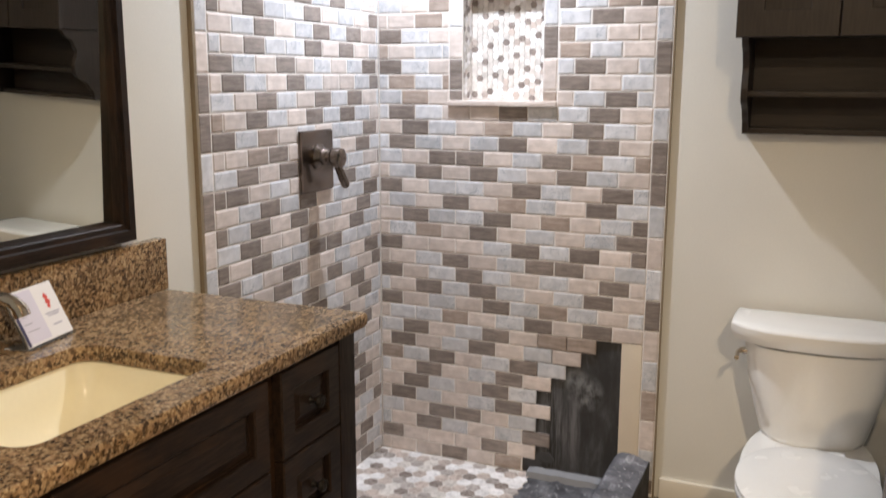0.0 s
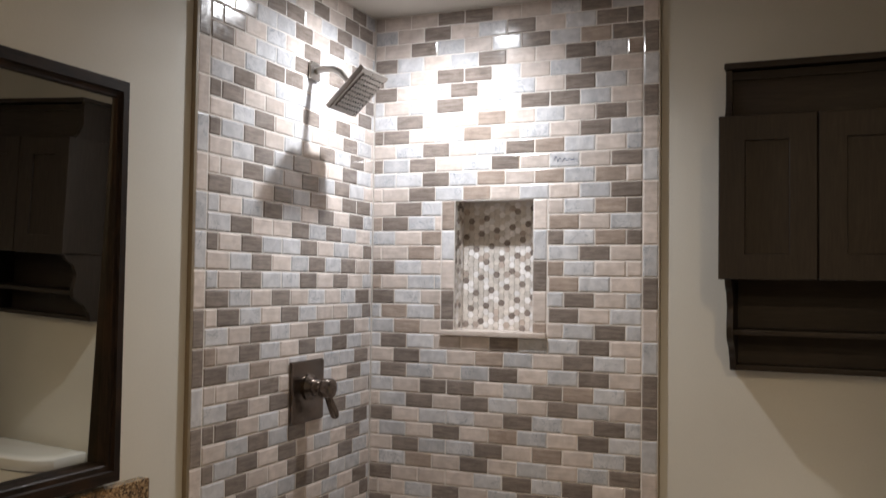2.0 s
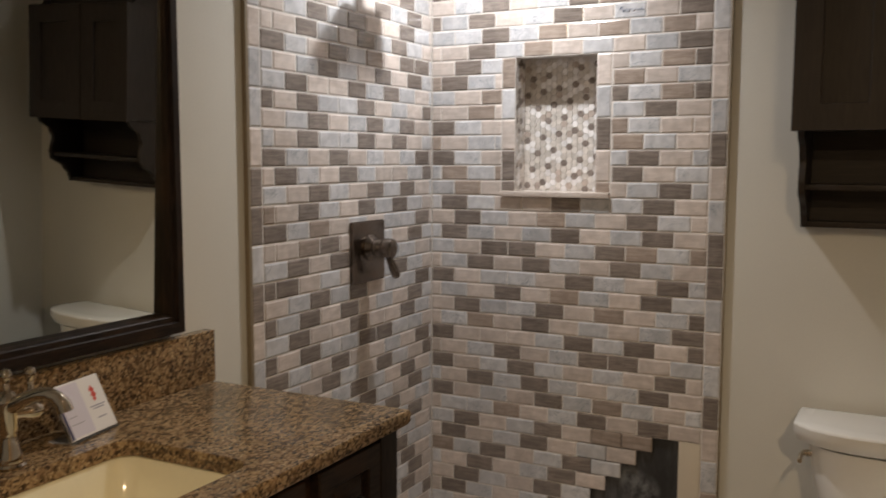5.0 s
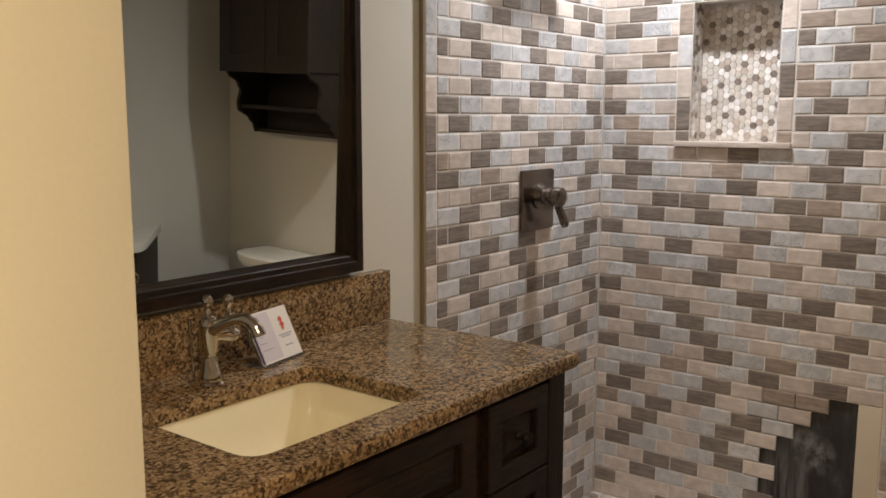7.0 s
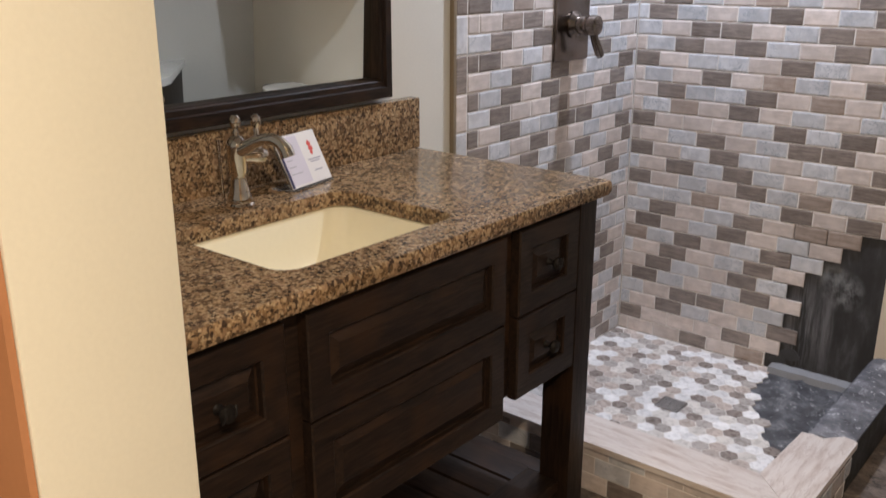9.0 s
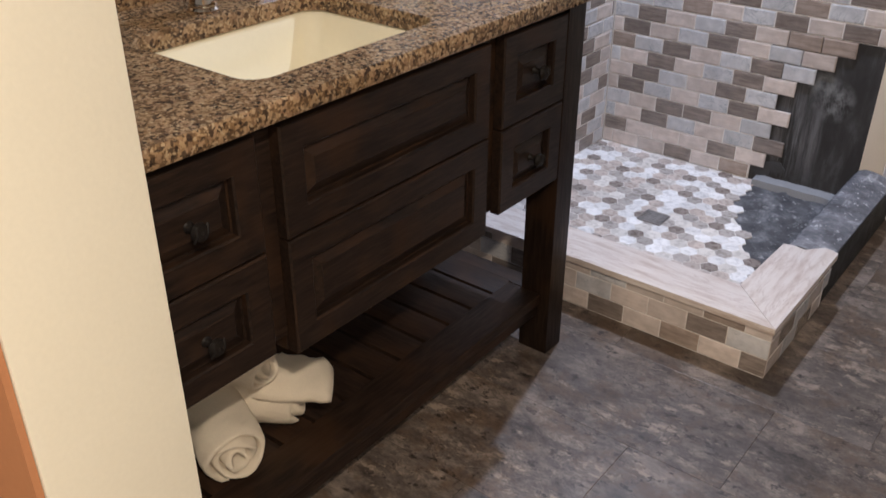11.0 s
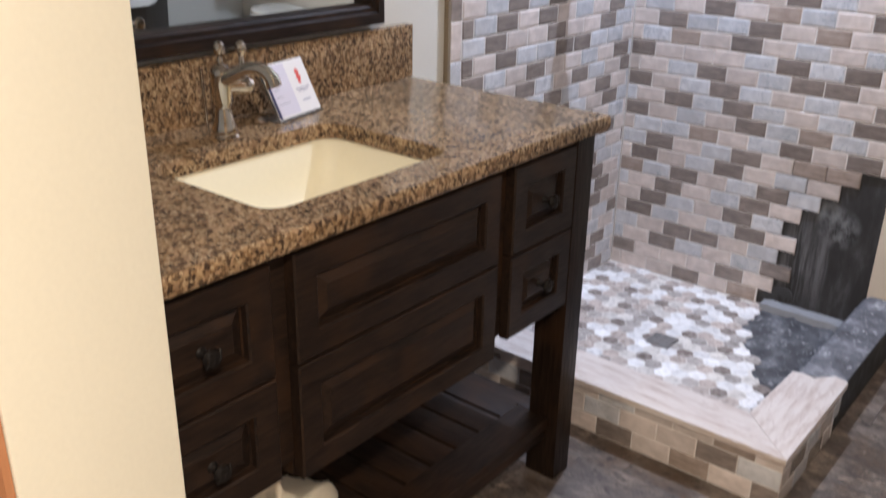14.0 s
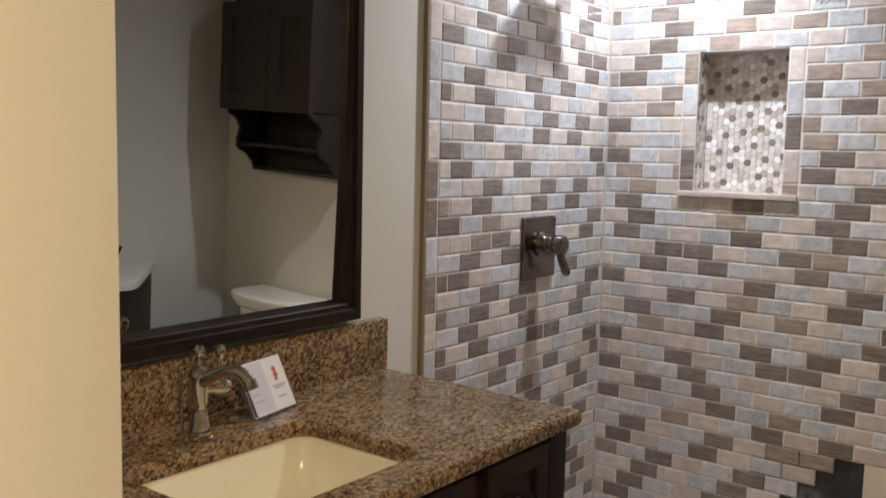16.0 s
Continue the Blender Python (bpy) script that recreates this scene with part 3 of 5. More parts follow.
counter = thing("countertop", "polished brown and gold granite countertop with backsplash on the vanity", "countertop")
part("slab", slab_with_hole(bmesh.new(), rounded(0.0, CX, CT0, CT1, 0.006), rounded(SX0, SX1, SY0, SY1, SR), CTZ0, CTZ1, 0.007), M_GRANITE, counter)
part("backsplash", boxed(-0.009, 0.022, CT0, CT1, CTZ1 + 0.0005, 1.009, bevel=0.003), M_GRANITE, counter)

# undermount sink
sink = thing("undermount_sink", "biscuit-coloured rectangular china sink under the granite", "sink")
b = bmesh.new()
rings = []
for m, z, r in ((-0.014, CTZ0 - 0.001, SR + 0.01), (-0.006, CTZ0 - 0.003, SR), (0.0, CTZ0 - 0.014, SR), (0.012, CTZ0 - 0.06, SR), (0.028, CTZ0 - 0.105, SR + 0.005), (0.05, CTZ0 - 0.128, SR + 0.01), (0.085, CTZ0 - 0.136, 0.03), (0.11, CTZ0 - 0.138, 0.005)):
    rings.append([(px, py, z) for px, py in rounded(SX0 - 0.004 + m, SX1 + 0.004 - m, SY0 - 0.004 + m * 1.25, SY1 + 0.004 - m * 1.25, max(0.004, min(r, 0.1)))])
loops = [[b.verts.new(p) for p in r] for r in rings]
for a, c in zip(loops, loops[1:]):
    for i in range(len(a)):
        b.faces.new((a[i], a[(i + 1) % len(a)], c[(i + 1) % len(a)], c[i]))
b.faces.new(loops[-1])
bmesh.ops.recalc_face_normals(b, faces=b.faces)
bmesh.ops.reverse_faces(b, faces=b.faces)
bmesh.ops.solidify(b, geom=b.faces[:], thickness=0.006)
part("basin", b, M_BISCUIT, sink, smooth=60)
part("sink_drain", lathe(bmesh.new(), [(0.022, 0), (0.023, 0.003), (0.017, 0.004), (0.015, 0.001)], ((SX0 + SX1) / 2, SINK_Y, CTZ0 - 0.137), n=24), M_CHROME, sink, "polished metal drain")

# faucet
FX, FY = 0.128, -1.82
faucet = thing("faucet", "polished nickel single-hole faucet with curved spout and finials", "faucet", at=(FX, FY, CTZ1))
part("base", lathe(bmesh.new(), [(0.027, 0), (0.028, 0.004), (0.025, 0.008), (0.026, 0.012), (0.019, 0.03), (0.0145, 0.055), (0.0145, 0.062), (0.019, 0.068), (0.0195, 0.115), (0.021, 0.12), (0.0185, 0.126), (0.012, 0.134), (0.006, 0.137)], (0, 0, 0), n=28), M_CHROME, faucet)
part("finial", lathe(bmesh.new(), [(0.005, 0.134), (0.006, 0.145), (0.004, 0.15), (0.008, 0.154), (0.011, 0.161), (0.0105, 0.169), (0.006, 0.175), (0.001, 0.176)], (0, 0, 0), n=18), M_CHROME, faucet)
part("spout", tube(bmesh.new(), [(0.006, 0, 0.108), (0.024, 0.005, 0.118), (0.042, 0.011, 0.128), (0.06, 0.017, 0.135), (0.078, 0.024, 0.136), (0.092, 0.029, 0.13), (0.101, 0.033, 0.119), (0.105, 0.035, 0.105)], [0.015, 0.0135, 0.012, 0.0115, 0.0115, 0.012, 0.0135, 0.0145], 18), M_CHROME, faucet)
part("handle", tube(bmesh.new(), [(0.0, 0.0, 0.094), (0.012, 0.02, 0.094), (0.018, 0.03, 0.095), (0.024, 0.042, 0.096), (0.028, 0.05, 0.096)], [0.014, 0.0125, 0.0165, 0.0165, 0.009], 16), M_CHROME, faucet)
part("lever", lathe(bmesh.new(), [(0.0125, 0.095), (0.0135, 0.103), (0.009, 0.112), (0.0055, 0.12), (0.0055, 0.142), (0.0045, 0.149), (0.0085, 0.155), (0.0105, 0.162), (0.0095, 0.17), (0.004, 0.175)], (0.018, 0.034, 0), n=18), M_CHROME, faucet)
part("lift_rod", tube(bmesh.new(), [(-0.035, -0.012, 0.0), (-0.038, -0.013, 0.07), (-0.04, -0.014, 0.125)], [0.003, 0.003, 0.0045], 10), M_CHROME, faucet)

# sign holder
holder = thing("sign_holder", "clear acrylic slanted sign holder with a printed card", "sign holder")
holder.matrix_world = Matrix.Translation((0.116, -1.62, CTZ1)) @ Matrix.Rotation(radians(11), 4, "Z") @ Matrix.Diagonal((1, 0.88, 0.97, 1))
lean = Matrix.Rotation(radians(-25), 4, "Y")


def leaned(bm, dx=0.0):
    bmesh.ops.transform(bm, matrix=Matrix.Translation((dx, 0, 0.004)) @ lean, verts=bm.verts)
    return bm


part("base", boxed(-0.055, 0.004, -0.078, 0.078, 0.0005, 0.0032, bevel=0.0008), M_ACRYLIC, holder, "clear acrylic foot")
part("panel", leaned(boxed(-0.0045, 0.0, -0.078, 0.078, 0, 0.117, bevel=0.0006)), M_ACRYLIC, holder, "clear acrylic panel")
card = part("card", leaned(boxed(0.0006, 0.0014, -0.0765, 0.0765, 0.0015, 0.1155)), M_CARD, holder, "white printed card")
part("printed_field", leaned(boxed(0.0016, 0.0019, -0.066, 0.004, 0.006, 0.112)), M_LILAC, card, "pale lilac printed panel")
part("printed_edge", leaned(boxed(0.0016, 0.002, -0.0755, -0.067, 0.003, 0.114)), M_NAVY, card, "navy printed edge")
for bz, bw in ((0.088, 0.024), (0.08, 0.018), (0.06, 0.02), (0.045, 0.026), (0.03, 0.04)):
    part("printed_line", leaned(boxed(0.0021, 0.0023, -0.06, -0.06 + bw, bz, bz + 0.0022)), M_GREYPRINT, card)
for bz, bw in ((0.051, 0.05), (0.046, 0.036), (0.026, 0.03)):
    part("printed_line", leaned(boxed(0.0016, 0.0019, 0.04 - bw / 2, 0.04 + bw / 2, bz, bz + 0.003)), M_GREYPRINT, card)
logo = bmesh.new()
for cy, cz, s in ((0.04, 0.087, 0.0085), (0.041, 0.076, 0.0095), (0.039, 0.067, 0.006)):
    prism(logo, [(cy - s, cz), (cy, cz - s), (cy + s, cz), (cy, cz + s)], "x", 0.0016 + cz * 0.001, 0.0019 + cz * 0.001)
part("printed_mark", leaned(logo), M_RED, card, "red printed mark")

# mirror
MY0, MY1, MZ0, MZ1, MF = -2.345, -1.274, 1.022, 1.934, 0.043
mirror = thing("framed_mirror", "large mirror in a wide dark-stained wooden frame on the wall", "mirror")


def frame_side(a, b, c, d, mat):
    """One mitred side of the frame; a, b outer ends and c, d inner ends as (y, z)."""
    bm = bmesh.new()
    def at(p, q, f, x):
        return (x, p[0] + (q[0] - p[0]) * f, p[1] + (q[1] - p[1]) * f)
    steps = ((0.0, WALL_X + 0.001), (0.0, 0.024), (0.05, 0.029), (0.6, 0.029), (0.63, 0.026), (0.66, 0.0225), (0.92, 0.0215), (0.97, 0.019), (1.0, 0.015), (1.0, WALL_X + 0.001))
    rings = [[at(a, d, f, x) for f, x in steps], [at(b, c, f, x) for f, x in steps]]
    return part("frame", loft(bm, rings), mat, mirror, smooth=25)


o = [(MY0, MZ0), (MY1, MZ0), (MY1, MZ1), (MY0, MZ1)]
MS = 0.033                  # upright sides are a little narrower
i_ = [(MY0 + MS, MZ0 + MF), (MY1 - MS, MZ0 + MF), (MY1 - MS, MZ1 - MF), (MY0 + MS, MZ1 - MF)]
for k in range(4):
    frame_side(o[k], o[(k + 1) % 4], i_[(k + 1) % 4], i_[k], M_WOOD_Y if k % 2 == 0 else M_WOOD_Z)
glass = part("glass", boxed(-0.0015, 0.0, MY0 + MS - 0.006, MY1 - MS + 0.006, MZ0 + 0.035, MZ1 - 0.035), M_MIRROR, mirror, "clear mirror glass")


# the glass leans forward a little within the frame
GZ = MZ0 + 0.035
glass.matrix_world = Matrix.Translation((-0.0095, 0, GZ)) @ Matrix.Rotation(radians(1.56), 4, "Y") @ Matrix.Translation((0, 0, -GZ))


# rolled towels on the shelf
def towel(x, y, z, r, length, yaw, turns, seed, start=0.0, sag=0.93):
    """A towel rolled up: one thick soft sheet wound in a spiral."""
    rnd = random.Random(seed)
    t = thing("rolled_towel", "white rolled terry towel on the slatted shelf", "towel", "towels on the shelf")
    n, seg = int(34 * turns), 30
    pitch = r / (turns + 0.35)
    ph = rnd.random() * 6
    rings = []
    for i in range(n + 1):
        f = i / n
        a = 2 * math.pi * turns * f + start
        mid = pitch * 0.5 + (r - pitch) * f
        lo = -length / 2 - 0.006 * math.sin(2 * a + ph)
        hi = length / 2 + 0.007 * math.sin(1.7 * a + ph) + 0.012 * (1 - f) * math.sin(ph)
        thick = pitch * (0.43 if 0 < i < n else 0.16)
        ring = []
        for j in range(2 * seg):
            q = 2 * math.pi * j / (2 * seg)
            c, w = math.cos(q), math.sin(q)
            u = math.copysign(abs(c) ** 0.42, c)
            v = math.copysign(abs(w) ** 0.75, w)
            ax = lo + (hi - lo) * (u + 1) / 2
            rad = mid + thick * v
            rad *= 1 + 0.08 * noise.noise((1.6 * math.cos(a), 1.6 * math.sin(a), 8 * ax + ph)) + 0.055 * noise.noise((4 * math.cos(a), 4 * math.sin(a), 22 * ax + ph)) + 0.02 * noise.noise((14 * math.cos(a), 14 * math.sin(a), 90 * ax + ph))
            ring.append((ax, rad * math.cos(a), max(rad * math.sin(a) * 0.93, -r * sag)))
        rings.append(ring)
    part("roll", loft(bmesh.new(), rings), M_TOWEL, t, smooth=80)
    t.matrix_world = Matrix.Translation((x, y, z + r * sag)) @ Matrix.Rotation(radians(yaw), 4, "Z")
    return t


towel(0.335, -2.066, SH, 0.069, 0.27, -22, 2.6, 4, 0.6)
open_towel = towel(0.36, -1.957, SH, 0.066, 0.13, 30, 2.4, 9, 1.7)
rings = []
for k in range(15):
    u = k / 14
    swell = 0.06 + 0.004 * math.sin(u * math.pi) - 0.006 * u * u
    round_off = math.sqrt(max(0.0, 1 - abs(2 * u - 1) ** 7))
    turn = radians(26 * u)
    ring = []
    for side, steps in ((1, range(22)), (-1, range(21, -1, -1))):
        for j in steps:
            a = radians(-14 + 50 * u + (176 - 62 * u) * j / 21)
            lip = 0.0095 * round_off * math.sqrt(max(0.0, 1 - abs(2 * j / 21 - 1) ** 7))
            rad = swell + side * lip + 0.012 * u * noise.noise((2.5 * a, 4 * u, 2.0)) + 0.005 * noise.noise((7 * a, 12 * u, 5.0))
            px, py = -0.02 + 0.14 * u + 0.014 * u * math.sin(a), rad * math.cos(a) * (1 + 0.1 * u)
            pz = rad * math.sin(a) * 0.93 - 0.028 * u * u
            ring.append((px * math.cos(turn) - py * math.sin(turn) * 0.6, py + px * math.sin(turn) * 0.6, max(pz, -0.05)))
    rings.append(ring)
part("flap", loft(bmesh.new(), rings), M_TOWEL, open_towel, "loose folded end", smooth=80)
towel(0.29, -2.025, SH + 0.112, 0.054, 0.25, 10, 2.6, 14, 2.0)


# ---- shower fittings ----
valve = thing("shower_valve", "brushed nickel shower valve with square plate and lever", "shower valve", at=(0, -0.44, 1.137))
part("plate", boxed(0.001, 0.013, -0.092, 0.092, -0.095, 0.092, bevel=0.004), M_NICKEL, valve)
part("rim", boxed(0.0005, 0.006, -0.095, 0.095, -0.098, 0.095, bevel=0.002), M_NICKEL, valve)
part("hub", lathe(bmesh.new(), [(0.04, 0.012), (0.041, 0.02), (0.031, 0.03), (0.027, 0.034), (0.026, 0.055), (0.024, 0.058)], (0, 0, 0.012), "x", 32), M_NICKEL, valve)
part("knob", lathe(bmesh.new(), [(0.026, 0.059), (0.03, 0.061), (0.03, 0.068), (0.027, 0.07), (0.027, 0.074), (0.031, 0.076), (0.031, 0.088), (0.029, 0.098), (0.02, 0.103), (0.002, 0.104)], (0, 0, 0.012), "x", 28), M_NICKEL, valve)
part("lever", tube(bmesh.new(), [(0.078, 0.004, -0.004), (0.08, 0.016, -0.03), (0.082, 0.03, -0.053), (0.084, 0.041, -0.074), (0.085, 0.046, -0.083)], [0.012, 0.0125, 0.014, 0.0145, 0.011], 14), M_NICKEL, valve)

head = thing("rain_shower", "square brushed metal rain shower head on a curved arm", "shower head")
HY = -0.431
part("flange", boxed(0.001, 0.012, HY - 0.028, HY + 0.028, 2.118, 2.175, bevel=0.004), M_STEEL, head)
part("arm", tube(bmesh.new(), [(0.01, HY, 2.148), (0.04, HY, 2.152), (0.075, HY, 2.15), (0.103, HY, 2.136), (0.122, HY, 2.116), (0.137, HY, 2.1)], 0.0105, 16), M_STEEL, head)
tilt = Matrix.Translation((0.156, HY, 2.079)) @ Matrix.Rotation(radians(44), 4, "Y").inverted()


def tilted(bm):
    bmesh.ops.transform(bm, matrix=tilt, verts=bm.verts)
    return bm


HS = 0.083
part("collar", tilted(lathe(bmesh.new(), [(0.012, 0.03), (0.016, 0.024), (0.02, 0.014), (0.032, 0.006), (0.034, 0.002)], (0, 0, 0), n=24)), M_STEEL, head)
hb = bmesh.new()
loft(hb, [[(s * HS * u, s2 * HS * u, z) for s, s2 in ((-1, -1), (1, -1), (1, 1), (-1, 1))] for u, z in ((0.86, 0.004), (0.97, -0.001), (1.0, -0.006), (1.0, -0.016), (0.98, -0.019))])
body = part("plate", tilted(hb), M_STEEL, head, smooth=15)
face = part("face", tilted(boxed(-HS * 0.8, HS * 0.8, -HS * 0.8, HS * 0.8, -0.0215, -0.0185, bevel=0.001)), M_STEEL, body, "nozzle face")
nz = bmesh.new()
for ix in range(9):
    for iy in range(9):
        cx, cy = (ix - 4) * 0.0155, (iy - 4) * 0.0155
        box(nz, cx - 0.0027, cx + 0.0027, cy - 0.0027, cy + 0.0027, -0.0228, -0.021)
tagged(part("nozzles", tilted(nz), M_RUBBER, body, "small dark nozzles", smooth=0), kind="stuff")

# ---- toilet ----
toilet = thing("toilet", "white two-piece china toilet with closed lid beside the shower", "toilet", at=(1.497, 0, 0))


def bowed(w, y_back, y_front, bow, z, n=10, r=0.03):
    """D-shaped ring: straight back, bowed front."""
    pts = [(w / 2 - 0.006, y_back, z), (-w / 2 + 0.006, y_back, z), (-w / 2, y_back - 0.01, z)]
    for i in range(n + 1):
        s = -1 + 2 * i / n
        pts.append((s * (w / 2) * (1 - 0.0 * abs(s)), y_front - bow * (1 - s * s) + 0.05 * abs(s) ** 5, z))
    pts.append((w / 2, y_back - 0.01, z))
    return pts


part("tank", loft(bmesh.new(), [bowed(0.22, -0.03, -0.165, 0.02, 0.332), bowed(0.265, -0.025, -0.185, 0.025, 0.34), bowed(0.29, -0.02, -0.193, 0.028, 0.365), bowed(0.33, -0.018, -0.198, 0.03, 0.44), bowed(0.375, -0.018, -0.203, 0.03, 0.54), bowed(0.4, -0.018, -0.207, 0.03, 0.632)]), M_WHITE, toilet, smooth=50).location.y = -0.012
part("tank_lid", loft(bmesh.new(), [bowed(0.42, -0.014, -0.21, 0.03, 0.631), bowed(0.458, -0.01, -0.22, 0.034, 0.636), bowed(0.47, -0.008, -0.224, 0.036, 0.648), bowed(0.48, -0.008, -0.229, 0.036, 0.662), bowed(0.481, -0.008, -0.23, 0.036, 0.681), bowed(0.478, -0.01, -0.227, 0.036, 0.6855), bowed(0.468, -0.014, -0.22, 0.035, 0.6885), bowed(0.4, -0.03, -0.19, 0.03, 0.691)]), M_WHITE, toilet, smooth=30).location = (0, -0.01, 0.006)
part("flush_lever", tube(bmesh.new(), [(-0.19, -0.15, 0.6), (-0.212, -0.155, 0.6), (-0.219, -0.172, 0.598), (-0.217, -0.21, 0.592)], [0.011, 0.009, 0.006, 0.007], 12), M_CHROME, toilet, "chrome flush lever").location.y = -0.012


def oval(w, y0, y1, z, n=36, p=2.3):
    cy, ry = (y0 + y1) / 2, (y1 - y0) / 2
    out = []
    for i in range(n):
        a = 2 * math.pi * i / n
        c, s = math.cos(a), math.sin(a)
        wide = w / 2 * (1.0 + 0.06 * s)
        out.append((wide * math.copysign(abs(c) ** (2 / p), c), cy + ry * math.copysign(abs(s) ** (2 / p), s), z))
    return out


part("bowl", loft(bmesh.new(), [oval(0.24, -0.66, -0.06, 0.0), oval(0.25, -0.67, -0.06, 0.02), oval(0.21, -0.58, -0.09, 0.11), oval(0.25, -0.63, -0.08, 0.2), oval(0.33, -0.73, -0.05, 0.29), oval(0.355, -0.775, -0.03, 0.335), oval(0.355, -0.775, -0.03, 0.3475)]), M_WHITE, toilet, smooth=50)
part("seat", loft(bmesh.new(), [oval(0.336, -0.785, -0.34, 0.3495, p=2.1), oval(0.346, -0.79, -0.335, 0.356, p=2.1), oval(0.346, -0.79, -0.335, 0.367, p=2.1), oval(0.336, -0.785, -0.34, 0.371, p=2.1)]), M_PLASTIC, toilet, smooth=50)
part("seat_lid", loft(bmesh.new(), [oval(0.338, -0.79, -0.325, 0.3725, p=2.1), oval(0.35, -0.795, -0.32, 0.378, p=2.1), oval(0.348, -0.794, -0.321, 0.386, p=2.1), oval(0.322, -0.775, -0.335, 0.392, p=2.1), oval(0.2, -0.65, -0.42, 0.395, p=2.1)]), M_PLASTIC, toilet, smooth=50)
for hx in (-0.07, 0.07):
    part("hinge", boxed(hx - 0.02, hx + 0.02, -0.34, -0.31, 0.348, 0.384, bevel=0.006), M_PLASTIC, toilet)

# ---- wall cabinet over the toilet ----
KX0, KX1, KF = 1.226, 1.79, -0.255
cab = thing("wall_cabinet", "dark-stained wooden wall cabinet with two panel doors and scrolled sides", "cabinet")
part("carcass", boxed(KX0 + 0.006, KX1 - 0.006, KF + 0.021, 0.011, 1.508, 1.962, bevel=0.002), M_CAB_Z, cab)


def cab_door(x0, x1):
    z0, z1, f, y0, y1 = 1.502, 1.962, 0.072, KF, KF + 0.019
    b = panel_frame(lambda m, d: [(x0 + m, y0 + d, z0 + m), (x1 - m, y0 + d, z0 + m), (x1 - m, y0 + d, z1 - m), (x0 + m, y0 + d, z1 - m)], f, 0.019, 0.002)
    d = part("door", b, M_CAB_Z, cab)
    part("panel", boxed(x0 + f - 0.004, x1 - f + 0.004, y0 + 0.009, y1 - 0.001, z0 + f - 0.004, z1 - f + 0.004), M_CAB_Z, d)


MIDX = 1.486
cab_door(KX0, MIDX - 0.0015)
cab_door(MIDX + 0.0015, KX1)


def curve(stops, n=5):
    """Soft line through (depth, height) stops."""
    out = []
    for (a, b), (c, d) in zip(stops, stops[1:]):
        for i in range(n):
            s = i / n
            e = s * s * (3 - 2 * s)
            out.append((a + (c - a) * e, b + (d - b) * s))
    out.append(stops[-1])
    return out


low = [(0.011, 1.5075)] + curve([(-0.232, 1.5075), (-0.222, 1.49), (-0.172, 1.455), (-0.156, 1.42), (-0.17, 1.365), (-0.166, 1.335), (-0.1, 1.292), (-0.074, 1.262), (-0.065, 1.2325)]) + [(0.011, 1.2325)]
high = [(0.011, 1.9625)] + curve([(-0.213, 1.9625), (-0.193, 1.985), (-0.178, 2.02), (-0.178, 2.108)]) + [(0.011, 2.108)]
for sx in (KX0 + 0.014, KX1 - 0.032):
    part("scrolled_side", prism(bmesh.new(), low, "x", sx, sx + 0.018, 0.0015), M_CAB_Z, cab)
    part("upper_side", prism(bmesh.new(), high, "x", sx - 0.002, sx + 0.016, 0.0015), M_CAB_Z, cab)
part("back_board", boxed(KX0 + 0.032, KX1 - 0.032, 0.0, 0.011, 1.2325, 1.5075), M_CAB_X, cab)
part("shelf", boxed(KX0 + 0.032, KX1 - 0.032, -0.158, 0.0, 1.342, 1.358, bevel=0.002), M_CAB_X, cab)
part("bottom_board", boxed(KX0 + 0.032, KX1 - 0.032, -0.062, 0.0, 1.233, 1.25, bevel=0.002), M_CAB_X, cab)
part("upper_board", boxed(KX0 + 0.03, KX1 - 0.034, -0.171, -0.153, 1.963, 2.104, bevel=0.002), M_CAB_X, cab)
part("cap_moulding", boxed(KX0 + 0.008, KX1 - 0.01, -0.191, 0.011, 2.109, 2.128, bevel=0.005), M_CAB_X, cab)
part("bead", boxed(KX0 + 0.03, KX1 - 0.034, -0.18, -0.1715, 2.078, 2.0845, bevel=0.003), M_CAB_X, cab)

# second vanity by the side wall, with a slanted end, seen in the mirror
v2 = thing("small_vanity", "dark vanity with a white stone top against the side wall", "vanity")


def slanted(front, end, back, z0, z1, bevel=0.0):
    """Plan of the vanity: front line, slanted end by the toilet, back on the wall."""
    return prism(bmesh.new(), [(front, -1.65 + end), (front + 0.015, -0.77 - end * 0.4), (front + 0.05, -0.715 - end * 0.6), (back, -0.39 - end), (back, -1.65 + end)], "z", z0, z1, bevel)


part("body", slanted(1.665, 0.03, RIGHT_X - 0.016, 0.085, 0.757, 0.002), M_CAB_Z, v2)
part("plinth", slanted(1.7, 0.06, RIGHT_X - 0.016, 0.0, 0.0845), M_CAB_X, v2)
part("worktop", slanted(1.632, 0.0, RIGHT_X - 0.001, 0.7575, 0.79, 0.006), M_QUARTZ, v2, "white stone top")
for dy in (-1.61, -1.24):
    part("door", boxed(1.646, 1.6645, dy, dy + 0.36, 0.1, 0.75, bevel=0.003), M_CAB_Z, v2)
sign2 = thing("price_stand", "thin dark price stand leaning on the white top", "sign", at=(1.86, -0.73, 0.7905))
part("panel", prism(bmesh.new(), [(-0.03, 0.0), (-0.022, 0.0), (0.03, 0.115), (0.022, 0.115)], "x", -0.03, 0.03), M_IRON, sign2)
part("foot", boxed(-0.03, 0.03, -0.035, 0.02, 0.0, 0.003), M_IRON, sign2)

